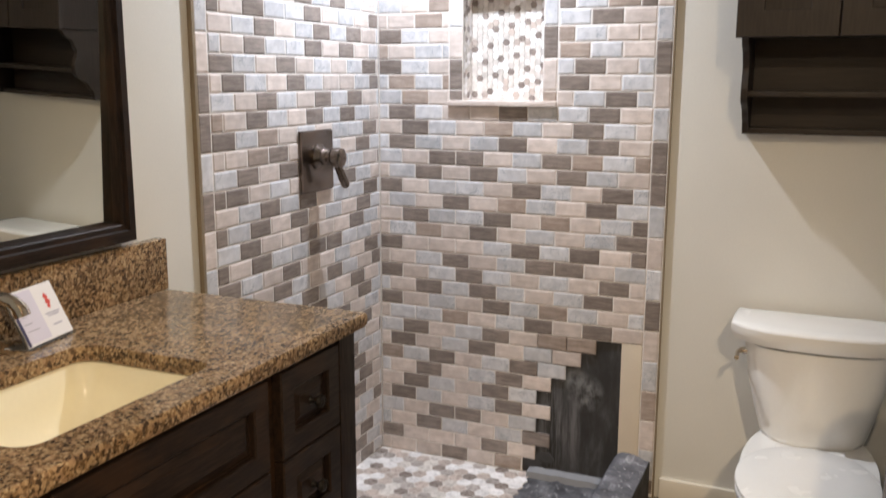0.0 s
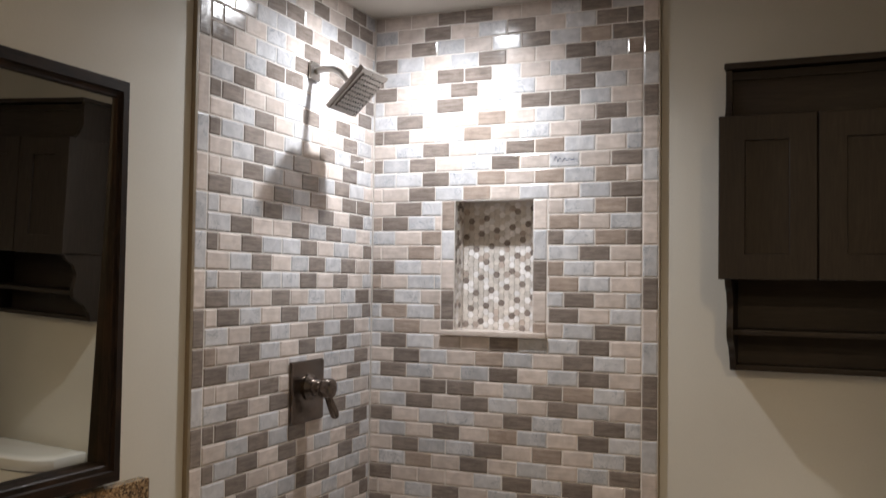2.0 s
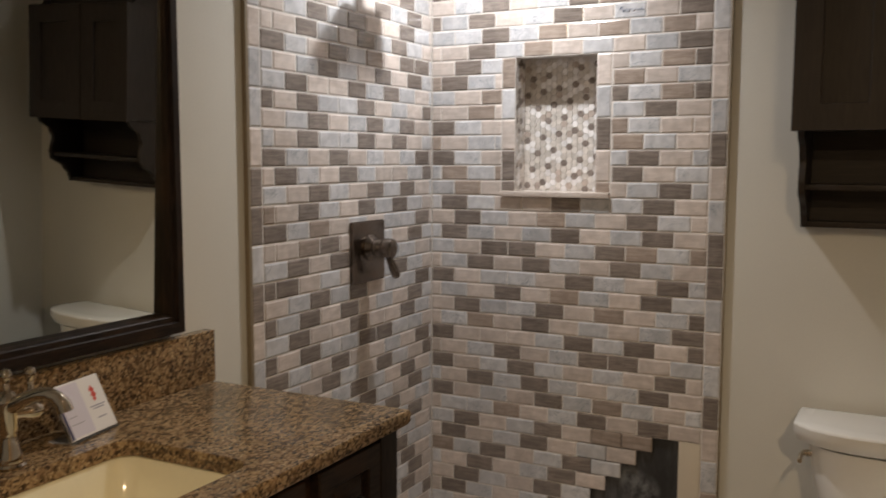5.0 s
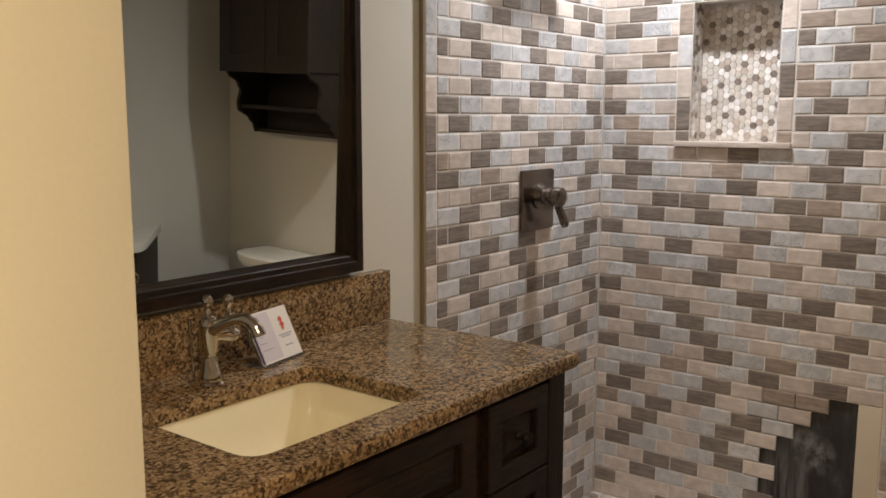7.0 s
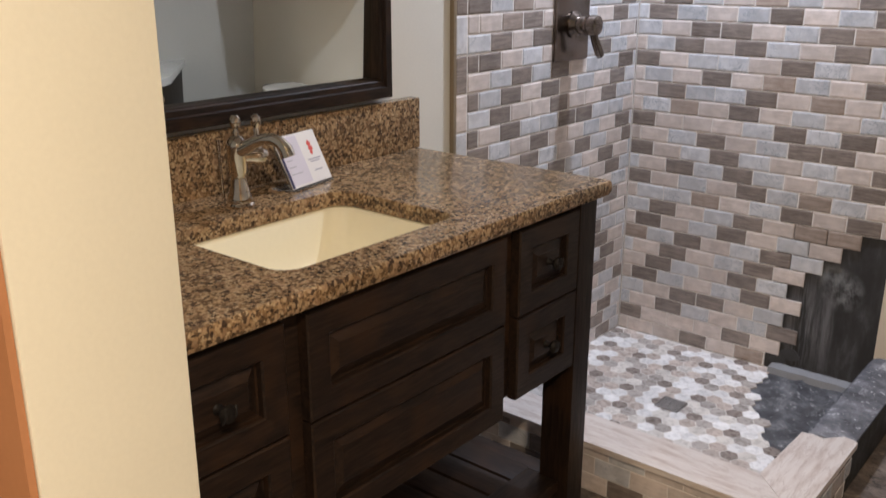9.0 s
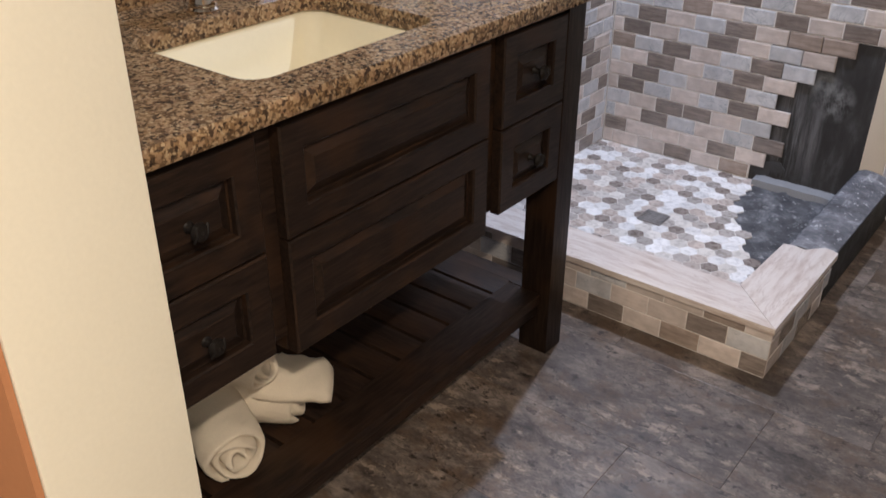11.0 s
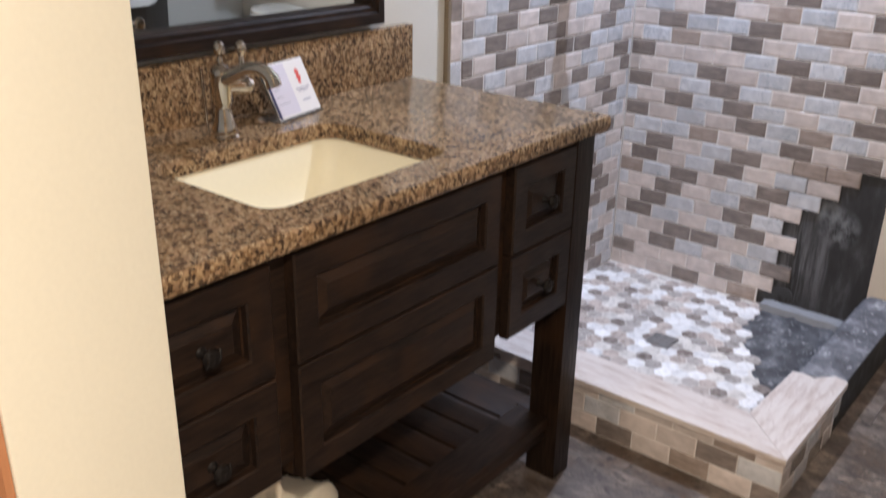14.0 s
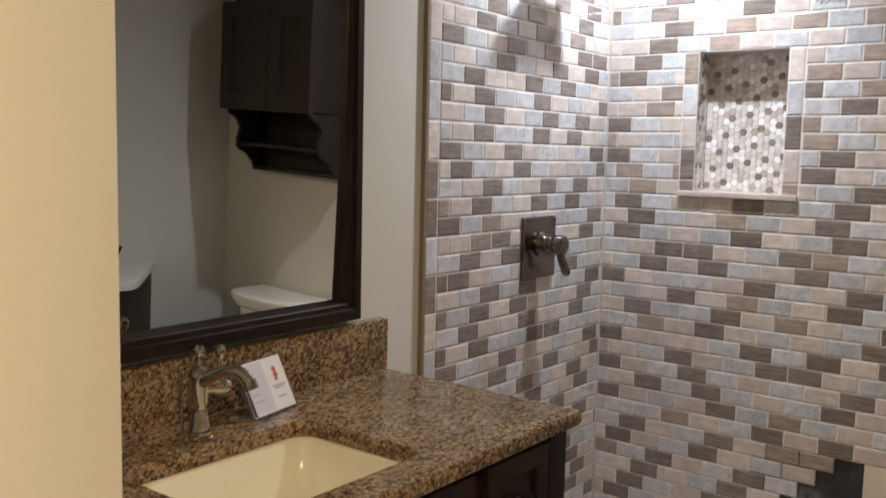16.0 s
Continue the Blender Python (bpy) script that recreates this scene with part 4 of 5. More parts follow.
# ---- shower enclosure ----
P, RP, G, ZN = 0.1032, 0.0516, 0.0026, 1.765
TX, TY = 0.967, -0.946          # inner edge of the border tiles, back and left
TW = 0.051
FLOOR_Z = 0.011
HOLE_TOP = ZN - 24 * RP
HOLE_X1 = 0.897

left_tiles = structure("shower_wall_left", boxed(WALL_X + 0.001, -0.0018, TY - TW, 0.002, 0.0, CEIL - 0.001), M_GROUT, "shower wall of beige, blue-grey and brown stone tiles", "tiled wall")
bm = bmesh.new()
GY0, GY1 = 0.0018, WALL_Y - 0.001
box(bm, 0.0, NX0, GY0, GY1, HOLE_TOP, CEIL - 0.001)
box(bm, NX1, TX + TW, GY0, GY1, HOLE_TOP, CEIL - 0.001)
box(bm, NX0, NX1, GY0, GY1, HOLE_TOP, NZ0 - 0.018)
box(bm, NX0, NX1, GY0, GY1, NZ1, CEIL - 0.001)
box(bm, 0.0, 0.558, GY0, GY1, 0.0, HOLE_TOP)
box(bm, TX - 0.002, TX + TW, GY0, GY1, 0.0, HOLE_TOP)
back_tiles = structure("shower_wall_back", bm, M_GROUT, "shower wall of stone tiles with niche and unfinished corner", "tiled wall")
structure("trim_left", boxed(WALL_X + 0.001, 0.003, TY - TW - 0.012, TY - TW - 0.0005, 0.0, CEIL - 0.001, bevel=0.002), M_EDGE, "tan edge strip beside the shower tiles", "trim")
structure("trim_right", boxed(TX + TW + 0.0005, TX + TW + 0.006, -0.002, WALL_Y - 0.001, 0.0, CEIL - 0.001, bevel=0.002), M_EDGE, "tan edge strip beside the shower tiles", "trim")

# unfinished corner: backer board, bare strip, trowel marks
part("backer_board", boxed(0.5585, HOLE_X1 - 0.001, 0.0075, GY1, 0.0, HOLE_TOP - 0.0005), M_BOARD, back_tiles, "bare dark grey backer board")
part("bare_strip", boxed(HOLE_X1, TX - 0.0025, 0.0, GY1, 0.06, HOLE_TOP - 0.001, bevel=0.001), M_STRIP, back_tiles, "bare cream board strip")
rnd = random.Random(7)
smear = bmesh.new()
for cx, cz in ((0.63, 0.335), (0.625, 0.232), (0.622, 0.13), (0.6, 0.05), (0.64, 0.075)):
    ring = []
    for i in range(14):
        a = 2 * math.pi * i / 14
        k = 0.7 + 0.5 * rnd.random()
        ring.append((cx + 0.03 * k * math.cos(a), cz + 0.022 * k * math.sin(a)))
    prism(smear, ring, "y", 0.002 + 0.0005 * rnd.random(), 0.0074, 0.0008)
tagged(part("trowel_marks", smear, M_SMEAR, back_tiles, "dark dabs of dried thinset", smooth=0), kind="stuff")

# shower pan
def laid_edge(y):
    """How far out from the left wall the mosaic is laid."""
    return 0.60 + 0.26 * min(1.0, max(0.0, (-y - 0.22) / 0.42)) + 0.02 * noise.noise((y * 16, 3, 0))


pan = structure("shower_floor", boxed(0.0, 0.9, -0.905, 0.0028, 0.0, FLOOR_Z - 0.0045), M_THINSET, "shower floor of hexagon mosaic, partly bare thinset", "shower floor")
b = bmesh.new()
NXG, NYG = 52, 92
gridv = []
for i in range(NXG + 1):
    row = []
    for j in range(NYG + 1):
        px, py = 0.555 + 0.334 * i / NXG, -0.9 + 0.9 * j / NYG
        h = FLOOR_Z - 0.003 + 0.011 * noise.noise((px * 14, py * 14, 1.3)) + 0.007 * noise.noise((px * 38, py * 38, 4.0)) + 0.003 * noise.noise((px * 90, py * 90, 8.0))
        h += 0.004 * max(0.0, noise.noise((px * 5, py * 9, 2.0)))
        if px < laid_edge(py) + 0.045:
            h = FLOOR_Z - 0.0055
        elif px > 0.85:
            h += (px - 0.85) * 0.6
        row.append(b.verts.new((px, py, max(h, FLOOR_Z - 0.0055))))
    gridv.append(row)
for i in range(NXG):
    for j in range(NYG):
        b.faces.new((gridv[i][j], gridv[i + 1][j], gridv[i + 1][j + 1], gridv[i][j + 1]))
tagged(part("bare_thinset", b, M_THINSET, pan, "rough troweled grey thinset", smooth=60), kind="stuff")
b = bmesh.new()
loft(b, [[(x, -0.001 + 0.004 * noise.noise((x * 30, 0, 2)), 0.0), (x, -0.034 - 0.01 * noise.noise((x * 22, 1, 0)), FLOOR_Z - 0.004), (x, -0.03 - 0.01 * noise.noise((x * 22, 1, 0)), 0.03 + 0.005 * noise.noise((x * 25, 3, 0))), (x, 0.006, 0.036 + 0.006 * noise.noise((x * 30, 5, 0)))] for x in (0.585 + 0.0155 * k for k in range(21))])
part("thinset_ledge", b, M_LEDGE, back_tiles, "pale thinset ledge", smooth=60)

# floor drain
drain = thing("floor_drain", "square brushed metal shower drain in the mosaic", "drain", at=(0.442, -0.462, FLOOR_Z + 0.0036))
part("frame", slab_with_hole(bmesh.new(), rounded(-0.039, 0.039, -0.039, 0.039, 0.003), rounded(-0.036, 0.036, -0.036, 0.036, 0.002), -0.004, 0.0004, 0.0006), M_GRATE, drain)
part("well", boxed(-0.036, 0.036, -0.036, 0.036, -0.003, -0.002), M_RUBBER, drain)
for k in range(7):
    part("bar", boxed(-0.0359, 0.0359, -0.0348 + k * 0.0106, -0.0348 + k * 0.0106 + 0.0068, -0.0019, 0.0002, bevel=0.0005), M_GRATE, drain)
for k in range(2):
    part("cross_bar", boxed(-0.014 + 0.024 * k, -0.01 + 0.024 * k, -0.0359, 0.0359, -0.0019, -0.0004), M_GRATE, drain)

# curb
CO_X, CO_Y, CI_X, CI_Y, CUT = 1.011, -1.027, 0.884, -0.897, -0.615
curb = thing("shower_curb", "low shower curb with cream stone cap and tiled sides, partly unfinished", "shower curb", "", "structure")
bm = bmesh.new()
box(bm, WALL_X, CO_X - 0.012, CO_Y + 0.012, CI_Y - 0.006, 0, 0.128)
box(bm, CI_X + 0.006, CO_X - 0.012, CI_Y - 0.006, 0.0, 0, 0.128)
part("core", bm, M_THINSET, curb)
part("membrane", boxed(CO_X - 0.0115, CO_X - 0.004, CUT + 0.012, -0.001, 0.0, 0.127, bevel=0.002), M_BLACK, curb, "black waterproof membrane")
b = bmesh.new()
cols = []
for k in range(91):
    yy = CUT + 0.02 + (0.0 - CUT - 0.021) * k / 90
    q = [noise.noise((yy * 24, s, 7.0)) + 0.6 * noise.noise((yy * 70, s, 2.0)) for s in (0.0, 3.0, 6.0, 9.0, 12.0, 15.0, 18.0)]
    rise = 0.012 + 0.022 * max(0.0, (yy + 0.16) / 0.16)
    cols.append([(CI_X - 0.005 + 0.005 * q[0], yy, 0.008), (CI_X - 0.002 + 0.006 * q[5], yy, 0.06), (CI_X + 0.002 + 0.006 * q[1], yy, 0.118), (CI_X + 0.014, yy, 0.129 + rise * 0.3 + 0.005 * q[6]), (CI_X + 0.03, yy, 0.129 + rise * 0.5 + 0.005 * q[2]), (CI_X + 0.052, yy, 0.129 + rise * 0.5 + 0.006 * q[4]), (CI_X + 0.075, yy, 0.129 + rise * 0.4 + 0.005 * q[3]), (CO_X - 0.022, yy, 0.1305 + 0.004 * q[5]), (CO_X - 0.006, yy, 0.1285 + 0.003 * q[1]), (CO_X - 0.013, yy, 0.1272), (CI_X + 0.02, yy, 0.1272), (CI_X + 0.0058, yy, 0.1)])
loft(b, cols)
part("rough_coat", b, M_COAT, curb, "rough grey thinset coat", smooth=60)
b = boxed(0.0, CO_X - 0.0018, CO_Y + 0.0018, CO_Y + 0.0115, 0.0, 0.1288)
box(b, CO_X - 0.0115, CO_X - 0.0018, CO_Y + 0.012, CUT - 0.012, 0.0, 0.1288)
part("curb_grout", b, M_GROUT, curb, "pale grout", smooth=0)
b = bmesh.new()
prism(b, [(0.0, CO_Y - 0.011), (CO_X + 0.005, CO_Y - 0.009), (CI_X - 0.008, CI_Y + 0.0), (0.0, CI_Y + 0.0)], "z", 0.1295, 0.147, 0.0025)
part("cap", b, M_CAP, curb, "cream veined stone cap")
rag = [(CI_X - 0.008, CI_Y + 0.0006), (CO_X + 0.005, CO_Y - 0.0084), (CO_X + 0.007, CUT + 0.022), (CO_X - 0.006, CUT + 0.03), (CO_X - 0.03, CUT + 0.034), (CO_X - 0.05, CUT + 0.014), (CO_X - 0.07, CUT - 0.01), (CO_X - 0.1, CUT - 0.004), (CI_X + 0.002, CUT - 0.012)]
part("cap", prism(bmesh.new(), rag, "z", 0.1295, 0.147, 0.0015), M_CAP_Y, curb, "cream veined stone cap with a broken end")

# ---- niche ----
niche = structure("shower_niche", box(box(box(boxed(HX0 + 0.0005, HX1 - 0.0005, ND + 0.001, HD - 0.0005, HZ0 + 0.0005, HZ1 - 0.0005), HX0 + 0.0005, NX0 - 0.0025, GY1, ND + 0.001, HZ0 + 0.0005, HZ1 - 0.0005), NX1 + 0.0025, HX1 - 0.0005, GY1, ND + 0.001, HZ0 + 0.0005, HZ1 - 0.0005), NX0 - 0.0025, NX1 + 0.0025, GY1, ND + 0.001, NZ1 + 0.0025, HZ1 - 0.0005), M_GROUT, "recessed shower niche lined with small hexagon mosaic", "niche")
part("sill", boxed(NX0 - 0.05, NX1 + 0.05, -0.014, 0.0024, NZ0 - 0.0185, NZ0 - 0.001, bevel=0.003), M_CAP, niche, "cream stone sill")
part("sill_shelf", boxed(NX0 - 0.002, NX1 + 0.002, 0.0026, ND, NZ0 - 0.0175, NZ0 - 0.001, bevel=0.001), M_CAP, niche, "cream stone sill")


# ---- pieces: tiles, mosaic, planks ----
def tile_mesh_data(w, h, depth=0.0085, rim=0.0044, drop=0.0019):
    """A stone tile lying in the (u, v) plane with a bevelled face at height 0, as vertices and faces."""
    a, c = w / 2, h / 2
    vs = [(-a, -c, -depth), (a, -c, -depth), (a, c, -depth), (-a, c, -depth),
          (-a, -c, -drop), (a, -c, -drop), (a, c, -drop), (-a, c, -drop),
          (-a + rim, -c + rim, 0), (a - rim, -c + rim, 0), (a - rim, c - rim, 0), (-a + rim, c - rim, 0)]
    fs = [(8, 9, 10, 11)]
    for lo in (0, 4):
        for i in range(4):
            j = (i + 1) % 4
            fs.append((lo + i, lo + j, lo + 4 + j, lo + 4 + i))
    return vs, fs


def hex_mesh_data(r, depth=0.0045, rim=0.0012, drop=0.0008):
    vs = []
    for rr, z in ((r, -depth), (r, -drop), (r - rim, 0.0)):
        vs += [(rr * math.cos(math.pi / 3 * i), rr * math.sin(math.pi / 3 * i), z) for i in range(6)]
    fs = [tuple(range(12, 18))]
    for lo in (0, 6):
        for i in range(6):
            j = (i + 1) % 6
            fs.append((lo + i, lo + j, lo + 6 + j, lo + 6 + i))
    return vs, fs


SHARED = {}


def piece(name, data_key, data, mat, m, parent):
    key = (data_key, mat.name)
    if key not in SHARED:
        me = bpy.data.meshes.new(name)
        me.from_pydata(data[0], [], data[1])
        me.materials.append(mat)
        SHARED[key] = me
    ob = new(name, SHARED[key])
    ob.parent = parent
    ob.matrix_world = m
    return ob


class Rest:
    """Pieces past the countable ones, joined into one mesh for each parent."""

    def __init__(self, base=Matrix.Identity(4)):
        self.base, self.back = base, base.inverted()
        self.vs, self.fs, self.mats, self.ids = [], [], [], []

    def add(self, data, mat, m):
        if mat not in self.mats:
            self.mats.append(mat)
        k = len(self.vs)
        self.vs += [tuple(self.back @ m @ Vector(v)) for v in data[0]]
        self.fs += [tuple(k + i for i in f) for f in data[1]]
        self.ids += [self.mats.index(mat)] * len(data[1])

    def put(self, name, parent, label):
        me = bpy.data.meshes.new(name)
        me.from_pydata(self.vs, [], self.fs)
        for mat in self.mats:
            me.materials.append(mat)
        me.polygons.foreach_set("material_index", self.ids)
        ob = new(name, me)
        ob.parent = parent
        ob.matrix_world = self.base
        return tagged(ob, label, kind="stuff")


def on_back(x, z, jitter=0.0):
    """Tile face looking at -y; u runs along x, v up."""
    return Matrix.Translation((x, jitter, z)) @ Matrix(((1, 0, 0, 0), (0, 0, -1, 0), (0, 1, 0, 0), (0, 0, 0, 1)))


def on_left(y, z, jitter=0.0):
    """Tile face looking at +x; u runs along y, v up."""
    return Matrix.Translation((jitter, y, z)) @ Matrix(((0, 0, 1, 0), (1, 0, 0, 0), (0, 1, 0, 0), (0, 0, 0, 1)))


def on_top(x, y, z):
    return Matrix.Translation((x, y, z))


# rows from the ceiling down, each from the border towards the corner: d dark, t tan, b blue-grey, p beige
BACK_ROWS = {12: "bdbppddppp", 11: "ddbpdbpdpb", 10: "dtbdbpbdpp", 9: "tbdppdbpbd", 8: "pdbpbddpbd", 7: "pbdpbpdbpd", 6: "pbddbpdbpb", 5: "pdpbptppdb", 4: "bdpbptbpdd", 3: "bpbtdbpdbp", 2: "dpbpdbpdbd", 1: "ptbtptbdbb", 0: "dbpbptbdpp",
             -1: "dtbpbptbdp", -2: "bptbbppbdt", -3: "dtbdpbptpb", -4: "pdbbpdptpp", -5: "ppbtpbbpbd", -6: "pbtdpbbbpt", -7: "bpdbpbtpbd", -8: "bpdpbbtbtb", -9: "bdbpbptptb", -10: "pdbbdppbdb", -11: "pbdpbtpbdp", -12: "pdbpdbpbdb", -13: "tbtdbpddpb", -14: "pbdpbdpdbp", -15: "bdpbdpbbpd",
             -16: "bdpbtpdpbp", -17: "dbptpdbbdp", -18: "dbpbpdptbp", -19: "dpdbdbpppd", -20: "bpddbpdbpp", -21: "pdpbpbdbpd", -22: "pdbpbdbdpb", -23: "bpbtbdpbpd", -24: "pdpdbptbbp", -25: "xxttpdbpdb", -26: "xxpbpdbpdp", -27: "xxxbdbpdbt", -28: "xxxpdbpdpb", -29: "xxxxbdpbdp", -30: "xxxpdbpbdp", -31: "xxxxbpddpb", -32: "xxxdbpbdpb", -33: "xxxxpdpppd", -34: "xxxxtpdppp"}
LEFT_ROWS = {12: "pdpdbdppdb", 11: "pdbbpdpddp", 10: "pbpddpbdbp", 9: "pdbbdpdbpb", 8: "bdpbpdbpdp", 7: "dpbbdbdbpb", 6: "ppbddbpbpd", 5: "bdpbbpbpdb", 4: "ddppbdpdbp", 3: "pbdpbppdbp", 2: "dbdpbpdbdp", 1: "pbdbdppdbp", 0: "ppdbpdbdbp",
             -1: "dbpdbtpddb", -2: "bpbdbpdpdb", -3: "bdppdbdbpb", -4: "dpdbbdpbpd", -5: "pbdpbdbdpb", -6: "bpdbbdpdpb", -7: "dbpdpbpbdp", -8: "pdbpdbppbd", -9: "bpdbpdbdpb", -10: "tpdbpdbdbp", -11: "dbtpbpbbdp", -12: "pptdpbbpdb", -13: "bdpdbpbbpd", -14: "ddpbpdbdbp", -15: "pbdbdpbbdb",
             -16: "dbdpdpbpdb", -17: "bdppdppdbp", -18: "dpdbbddbbp", -19: "dbpdppbpdb", -20: "pbpdbpdbpd", -21: "bdpbdbpdpb", -22: "pbdpbdbpdb", -23: "dpbdpbdpbp", -24: "bpdbpdbbdp", -25: "pdbpbdpbpd", -26: "bpbdpbpdbb", -27: "dbpbdpbdpb", -28: "bdbpbdpbdp", -29: "pbpdbpbdpb", -30: "dbpbpdbpbd", -31: "bpdpbdpbpb", -32: "pdbbpbdpdb", -33: "bpbdbpbdbp", -34: "pbdpbdbpdb"}

rnd = random.Random(21)
rest_back, rest_left = Rest(on_back(0, 0)), Rest(on_left(0, 0))


def lay(row_k, a, b, z0, z1, kind, place, parent, rest, single):
    """One tile between a and b along the wall; single ones are objects of their own."""
    w, h = round(abs(b - a) - G, 4), round(z1 - z0 - G, 4)
    if w < 0.006 or h < 0.006:
        return
    data = tile_mesh_data(w, h)
    m = place((a + b) / 2, (z0 + z1) / 2, rnd.uniform(-0.0004, 0.0003))
    m = m @ Matrix.Rotation(rnd.uniform(-0.0018, 0.0018), 4, "X") @ Matrix.Rotation(rnd.uniform(-0.0018, 0.0018), 4, "Y")
    if single:
        piece("tile", ("tile", w, h), data, TILES[kind], m, parent)
    else:
        rest.add(data, TILES[kind], m)


for k in range(12, -35, -1):
    z0, z1 = max(ZN + k * RP, FLOOR_Z + 0.001), min(ZN + (k + 1) * RP, CEIL - 0.002)
    single = -22 <= k <= 7
    # back wall: from the border at the right towards the corner
    edge, n = TX, 0
    while edge > 0.012:
        w = P / 2 if (n == 0 and k % 2) else P
        far = edge - w
        if far < 0.014:
            far = 0.0015
        kind = BACK_ROWS[k][min(n, 9)]
        a, b2 = far, edge
        if NX0 - 0.05 < b2 and a < NX1 + 0.05 and -10 < k < 0:
            # shorten or drop beside the niche
            if a < NX0 - 0.05 < b2 and b2 < NX1:
                b2 = NX0 - 0.05
            elif a < NX1 + 0.05 < b2:
                a = NX1 + 0.05
            else:
                kind = "x"
        if kind != "x" and b2 - a > 0.008:
            lay(k, a, b2, z0, z1, kind, on_back, back_tiles, rest_back, single)
        edge, n = far, n + 1
    # left wall: from the border towards the corner
    edge, n = TY, 0
    while edge < -0.004:
        w = P / 2 if (n == 0 and k % 2 == 0) else P
        far = edge + w
        if far > -0.012:
            far = -0.0015
        lay(k, edge, far, z0, z1, LEFT_ROWS[k][min(n, 9)], on_left, left_tiles, rest_left, single)
        edge, n = far, n + 1

# upright border tiles and niche surround
for parent, place, a, b2, rest in ((back_tiles, on_back, TX, TX + TW, rest_back), (left_tiles, on_left, TY - TW, TY, rest_left)):
    border = "pdbdpbppbdpbddbpbdpbtpbdbp" if parent is back_tiles else "dbdppbpbbpddbdpbpdbppbdbpb"
    z, n = CEIL - 0.002, 0
    top = ZN + 13 * RP
    while top > 0.02:
        low_z = max(top - P, FLOOR_Z + 0.001)
        w, h = TW - G, round(min(top, CEIL - 0.002) - low_z - G, 4)
        if h > 0.01:
            rest.add(tile_mesh_data(w, h), TILES[border[n % 26]], place((a + b2) / 2, (low_z + min(top, CEIL - 0.002)) / 2, 0.0))
        top, n = top - P, n + 1
for x0, x1, kinds in ((NX0 - 0.0495, NX0 - 0.0005, "tbpdd"), (NX1 + 0.0005, NX1 + 0.0495, "pbdpt")):
    top = NZ1 + 0.0005
    for kind in kinds:
        low_z = max(top - P, NZ0 - 0.001)
        data = tile_mesh_data(round(x1 - x0 - 0.002, 4), round(top - low_z - G, 4))
        piece("tile", ("surround", round(top - low_z, 3)), data, TILES[kind], on_back((x0 + x1) / 2, (top + low_z) / 2), back_tiles)
        top = low_z
rest_back.put("wall_tiles", back_tiles, "stone tiles of the upper and lower rows")
rest_left.put("wall_tiles", left_tiles, "stone tiles of the upper and lower rows")

# handwriting on one tile, too blurred to read
ink = bmesh.new()
wx, wz = TX - 2.85 * P, ZN + 2.5 * RP
pts = []
for i in range(46):
    s = i / 45
    pts.append((wx + 0.082 * s, -0.0008, wz + 0.006 * math.sin(s * 31) * (1.25 - s) + (0.011 if 3 < i < 7 else 0)))
tube(ink, pts, 0.0009, 5)
part("marker_scribble", ink, M_INK, back_tiles, "blue marker scribble")

# curb face tiles
rest_curb = []
for row, (z0, z1) in enumerate(((0.002, 0.052), (0.0535, 0.1035), (0.105, 0.1285))):
    kinds = ("dptpdpbdpbtp", "bdppbpdbpbdp", "ptppbpbpdppb")[row]
    edge, n = CO_X, 0
    while edge > 0.02:
        w = P * 0.62 if (n == 0 and row % 2 == 0) else P
        far = max(edge - w, 0.0)
        ww, hh = round(edge - far - G, 4), round(z1 - z0 - 0.001, 4)
        if ww > 0.01:
            m = Matrix.Translation((0, CO_Y, 0)) @ on_back((edge + far) / 2, (z0 + z1) / 2)
            piece("tile", ("curb", ww, hh), tile_mesh_data(ww, hh, rim=0.002, drop=0.001), TILES[kinds[n % 12]], m, curb)
        edge, n = far, n + 1
    edge, n = CO_Y + 0.001, 0
    stop = CUT + (-0.03, 0.02, -0.005)[row]
    while edge < stop - 0.02:
        w = P * 0.62 if (n == 0 and row % 2) else P
        far = min(edge + w, stop)
        ww, hh = round(far - edge - G, 4), round(z1 - z0 - 0.001, 4)
        m = Matrix.Translation((CO_X, 0, 0)) @ on_left((edge + far) / 2, (z0 + z1) / 2)
        piece("tile", ("curb", ww, hh), tile_mesh_data(ww, hh, rim=0.002, drop=0.001), TILES[kinds[(n + 5) % 12]], m, curb)
        edge, n = far, n + 1

# hexagon mosaic on the shower floor; its laid edge steps back from the curb
HP = 0.0495
HR = HP / math.sqrt(3)
hex_floor = hex_mesh_data(HR - 0.0008)
rnd = random.Random(5)
PICK = [M_HEX_W] * 8 + [M_HEX_C] * 3 + [M_HEX_B] * 5 + [M_HEX_G] * 2


def scattered(col, row, light, dark):
    """Sheet-mounted mosaic: the dark pieces keep their distance from one another."""
    k = (col + 2 * (row + col // 2)) % 7
    if rnd.random() < 0.1:
        return rnd.choice(light)
    return dark[0] if k == 0 else dark[1] if k == 3 and rnd.random() < 0.6 else rnd.choice(light)



col = 0
x = HR * 0.6
while x < 0.875:
    y, row = -HP * (0.35 if col % 2 else 0.85), 0
    while y > -0.89:
        limit = laid_edge(y)
        in_drain = abs(x - 0.442) < 0.008 and abs(y + 0.462) < 0.008
        if x < limit and not in_drain:
            piece("hexagon", "hex_floor", hex_floor, scattered(col, row, PICK, (M_HEX_D, M_HEX_G)), on_top(x, y, FLOOR_Z) @ Matrix.Rotation(rnd.uniform(-0.006, 0.006), 4, "X"), pan)
        y, row = y - HP, row + 1
    x += HR * 1.5
    col += 1
edge = [(min(laid_edge(-0.001 - 0.892 * k / 40) - 0.014, 0.886), -0.001 - 0.892 * k / 40) for k in range(41)]
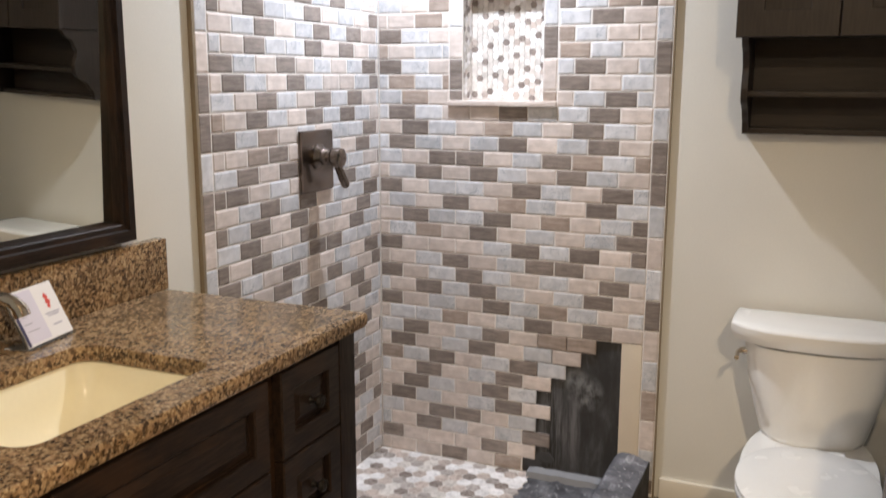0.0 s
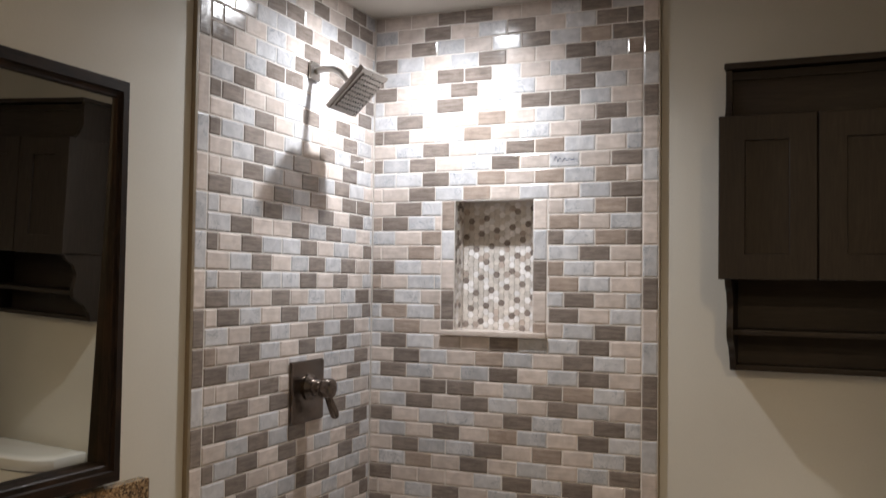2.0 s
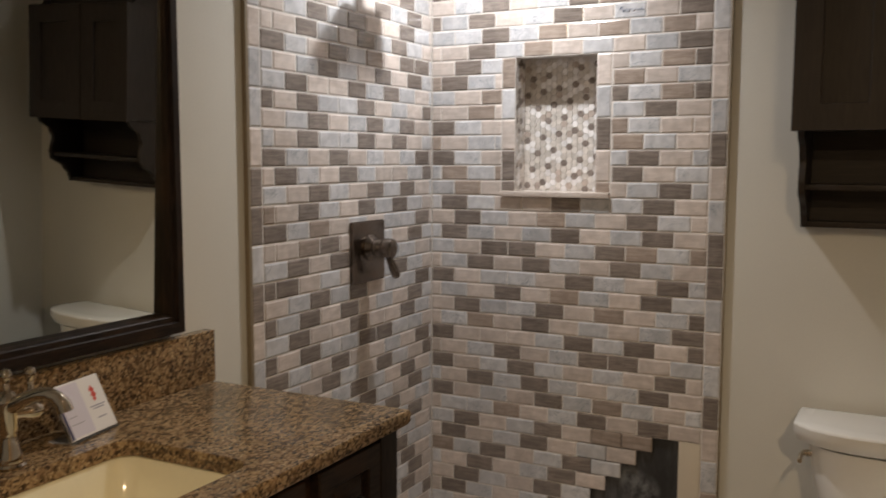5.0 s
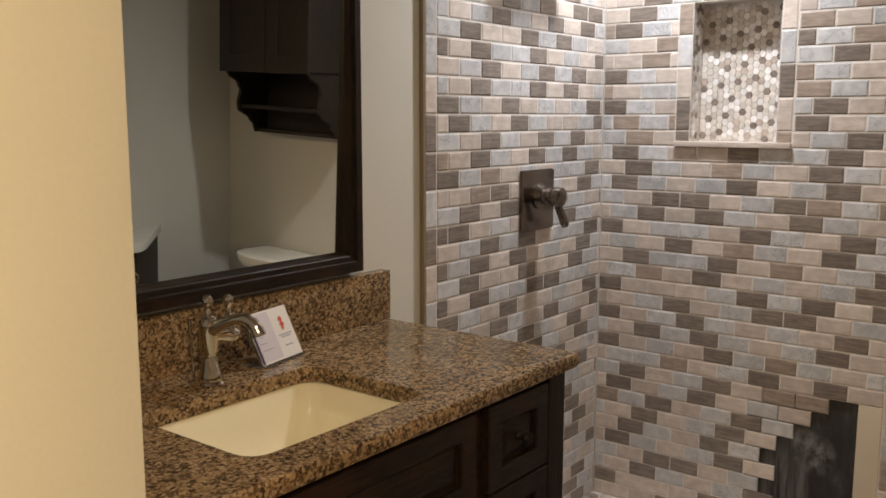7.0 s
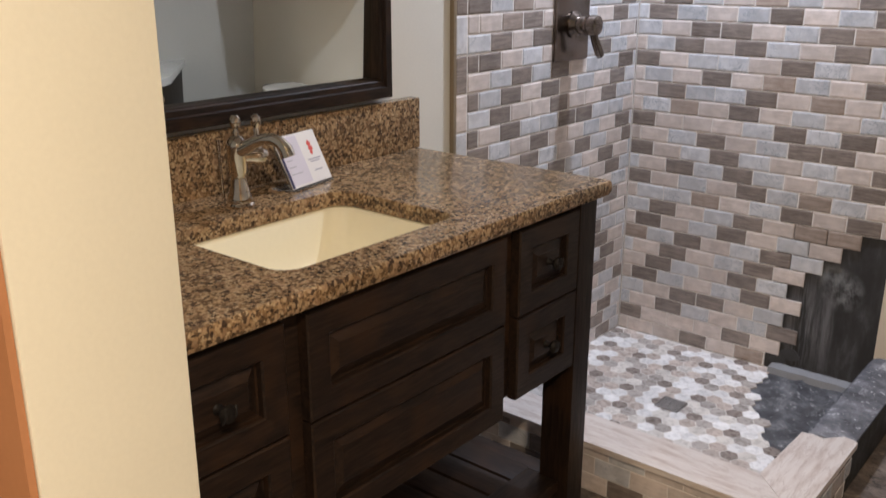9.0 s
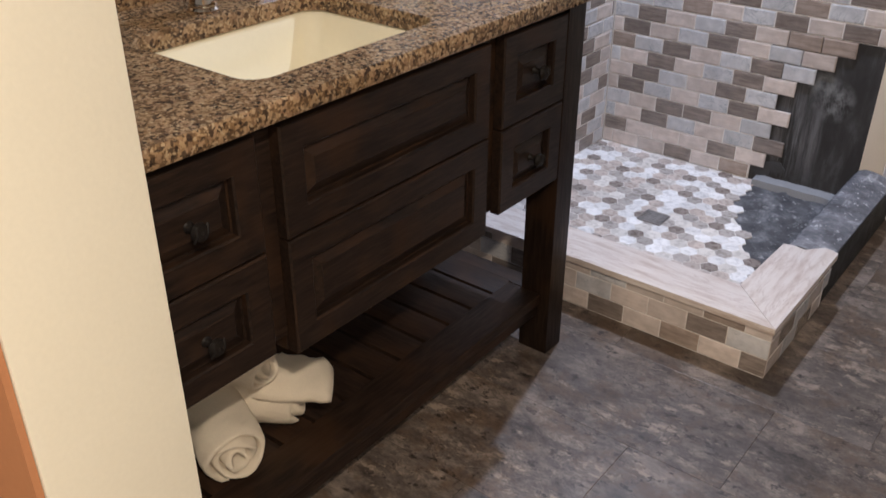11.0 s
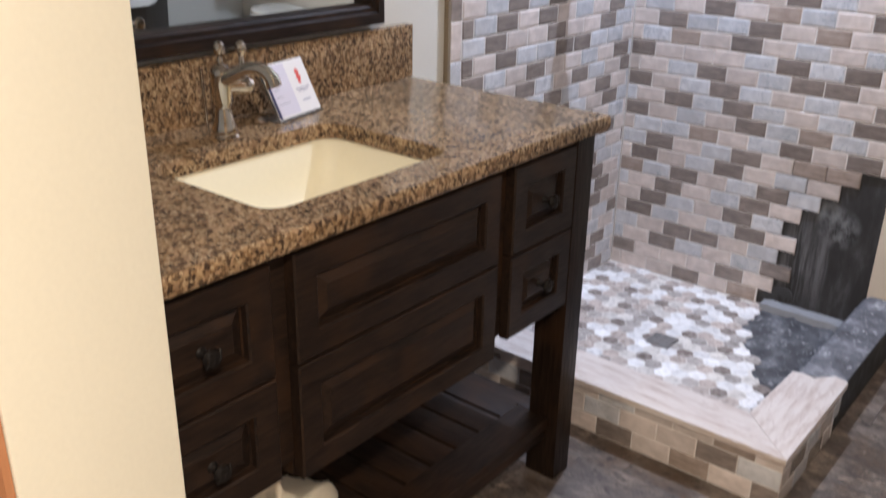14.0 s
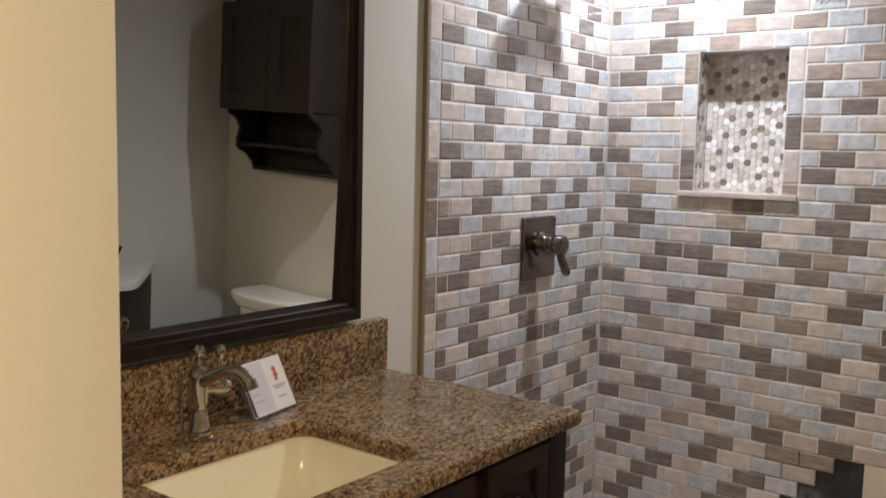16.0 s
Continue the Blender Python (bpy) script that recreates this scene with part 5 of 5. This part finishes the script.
b = prism(bmesh.new(), [(0.0, -0.893), (0.0, -0.001)] + edge, "z", FLOOR_Z - 0.004, FLOOR_Z - 0.0006)
part("floor_grout", b, M_GROUT, pan, "pale grout", smooth=0)

# small hexagons in the niche
hp = 0.022
hr = hp / math.sqrt(3)
hex_small = hex_mesh_data(hr - 0.0008, 0.0035, 0.0009, 0.0006)
PICK2 = [M_HEX_C] * 7 + [M_HEX_W] * 5 + [M_HEX_B] * 2
col, x = 0, NX0 + hr * 0.7
while x < NX1 - hr * 0.4:
    z = NZ0 + hp * (0.3 if col % 2 else 0.8)
    while z < NZ1 - hp * 0.3:
        step = int((z - NZ0) / hp)
        kind = scattered(col, step, PICK2, (M_HEX_D, PICK2[0]))
        piece("hexagon", "hex_small", hex_small, kind, Matrix.Translation((0, ND - 0.002, 0)) @ on_back(x, z), niche)
        z += hp
    x += hr * 1.5
    col += 1
rest_jamb = Rest()
for side, face_x in ((1, NX0), (-1, NX1)):
    col, y = 0, 0.008 + hr * 0.7
    while y < ND - hr * 0.4:
        z = NZ0 + hp * (0.3 if col % 2 else 0.8)
        while z < NZ1 - hp * 0.3:
            m = on_left(y, z, 0.0)
            if side < 0:
                m = Matrix.Translation((0, y, z)) @ Matrix.Rotation(math.pi, 4, "Z") @ Matrix.Translation((0, -y, -z)) @ m
            rest_jamb.add(hex_small, M_HEX_D if rnd.random() < 0.2 else rnd.choice(PICK2), Matrix.Translation((face_x, 0, 0)) @ m)
            z += hp
        y += hr * 1.5
        col += 1
rest_jamb.put("jamb_mosaic", niche, "small hexagon mosaic on the niche sides")

# floor planks, staggered by a third from row to row
PL, PW = 0.61, 0.305
rest_floor = Rest()
row, y = 0, 0.095
while y > -6.5:
    x = -2.55 - PL * ((row % 3) / 3) + 0.17
    while x < 5.0:
        x0, x1 = max(x, -2.55), min(x + PL, 5.0)
        if x1 - x0 > 0.03:
            w, h = round(x1 - x0 - 0.0006, 4), PW - 0.0006
            data = tile_mesh_data(w, h, 0.0026, 0.0008, 0.0003)
            m = on_top((x0 + x1) / 2, y - PW / 2, 0.0)
            if x0 > -0.6 and x1 < 3.1 and y > -3.6:
                piece("plank", ("plank", w), data, M_FLOOR, m, floor)
            else:
                rest_floor.add(data, M_FLOOR, m)
        x += PL
    y -= PW
    row += 1
rest_floor.put("far_planks", floor, "slate-look vinyl planks further off")
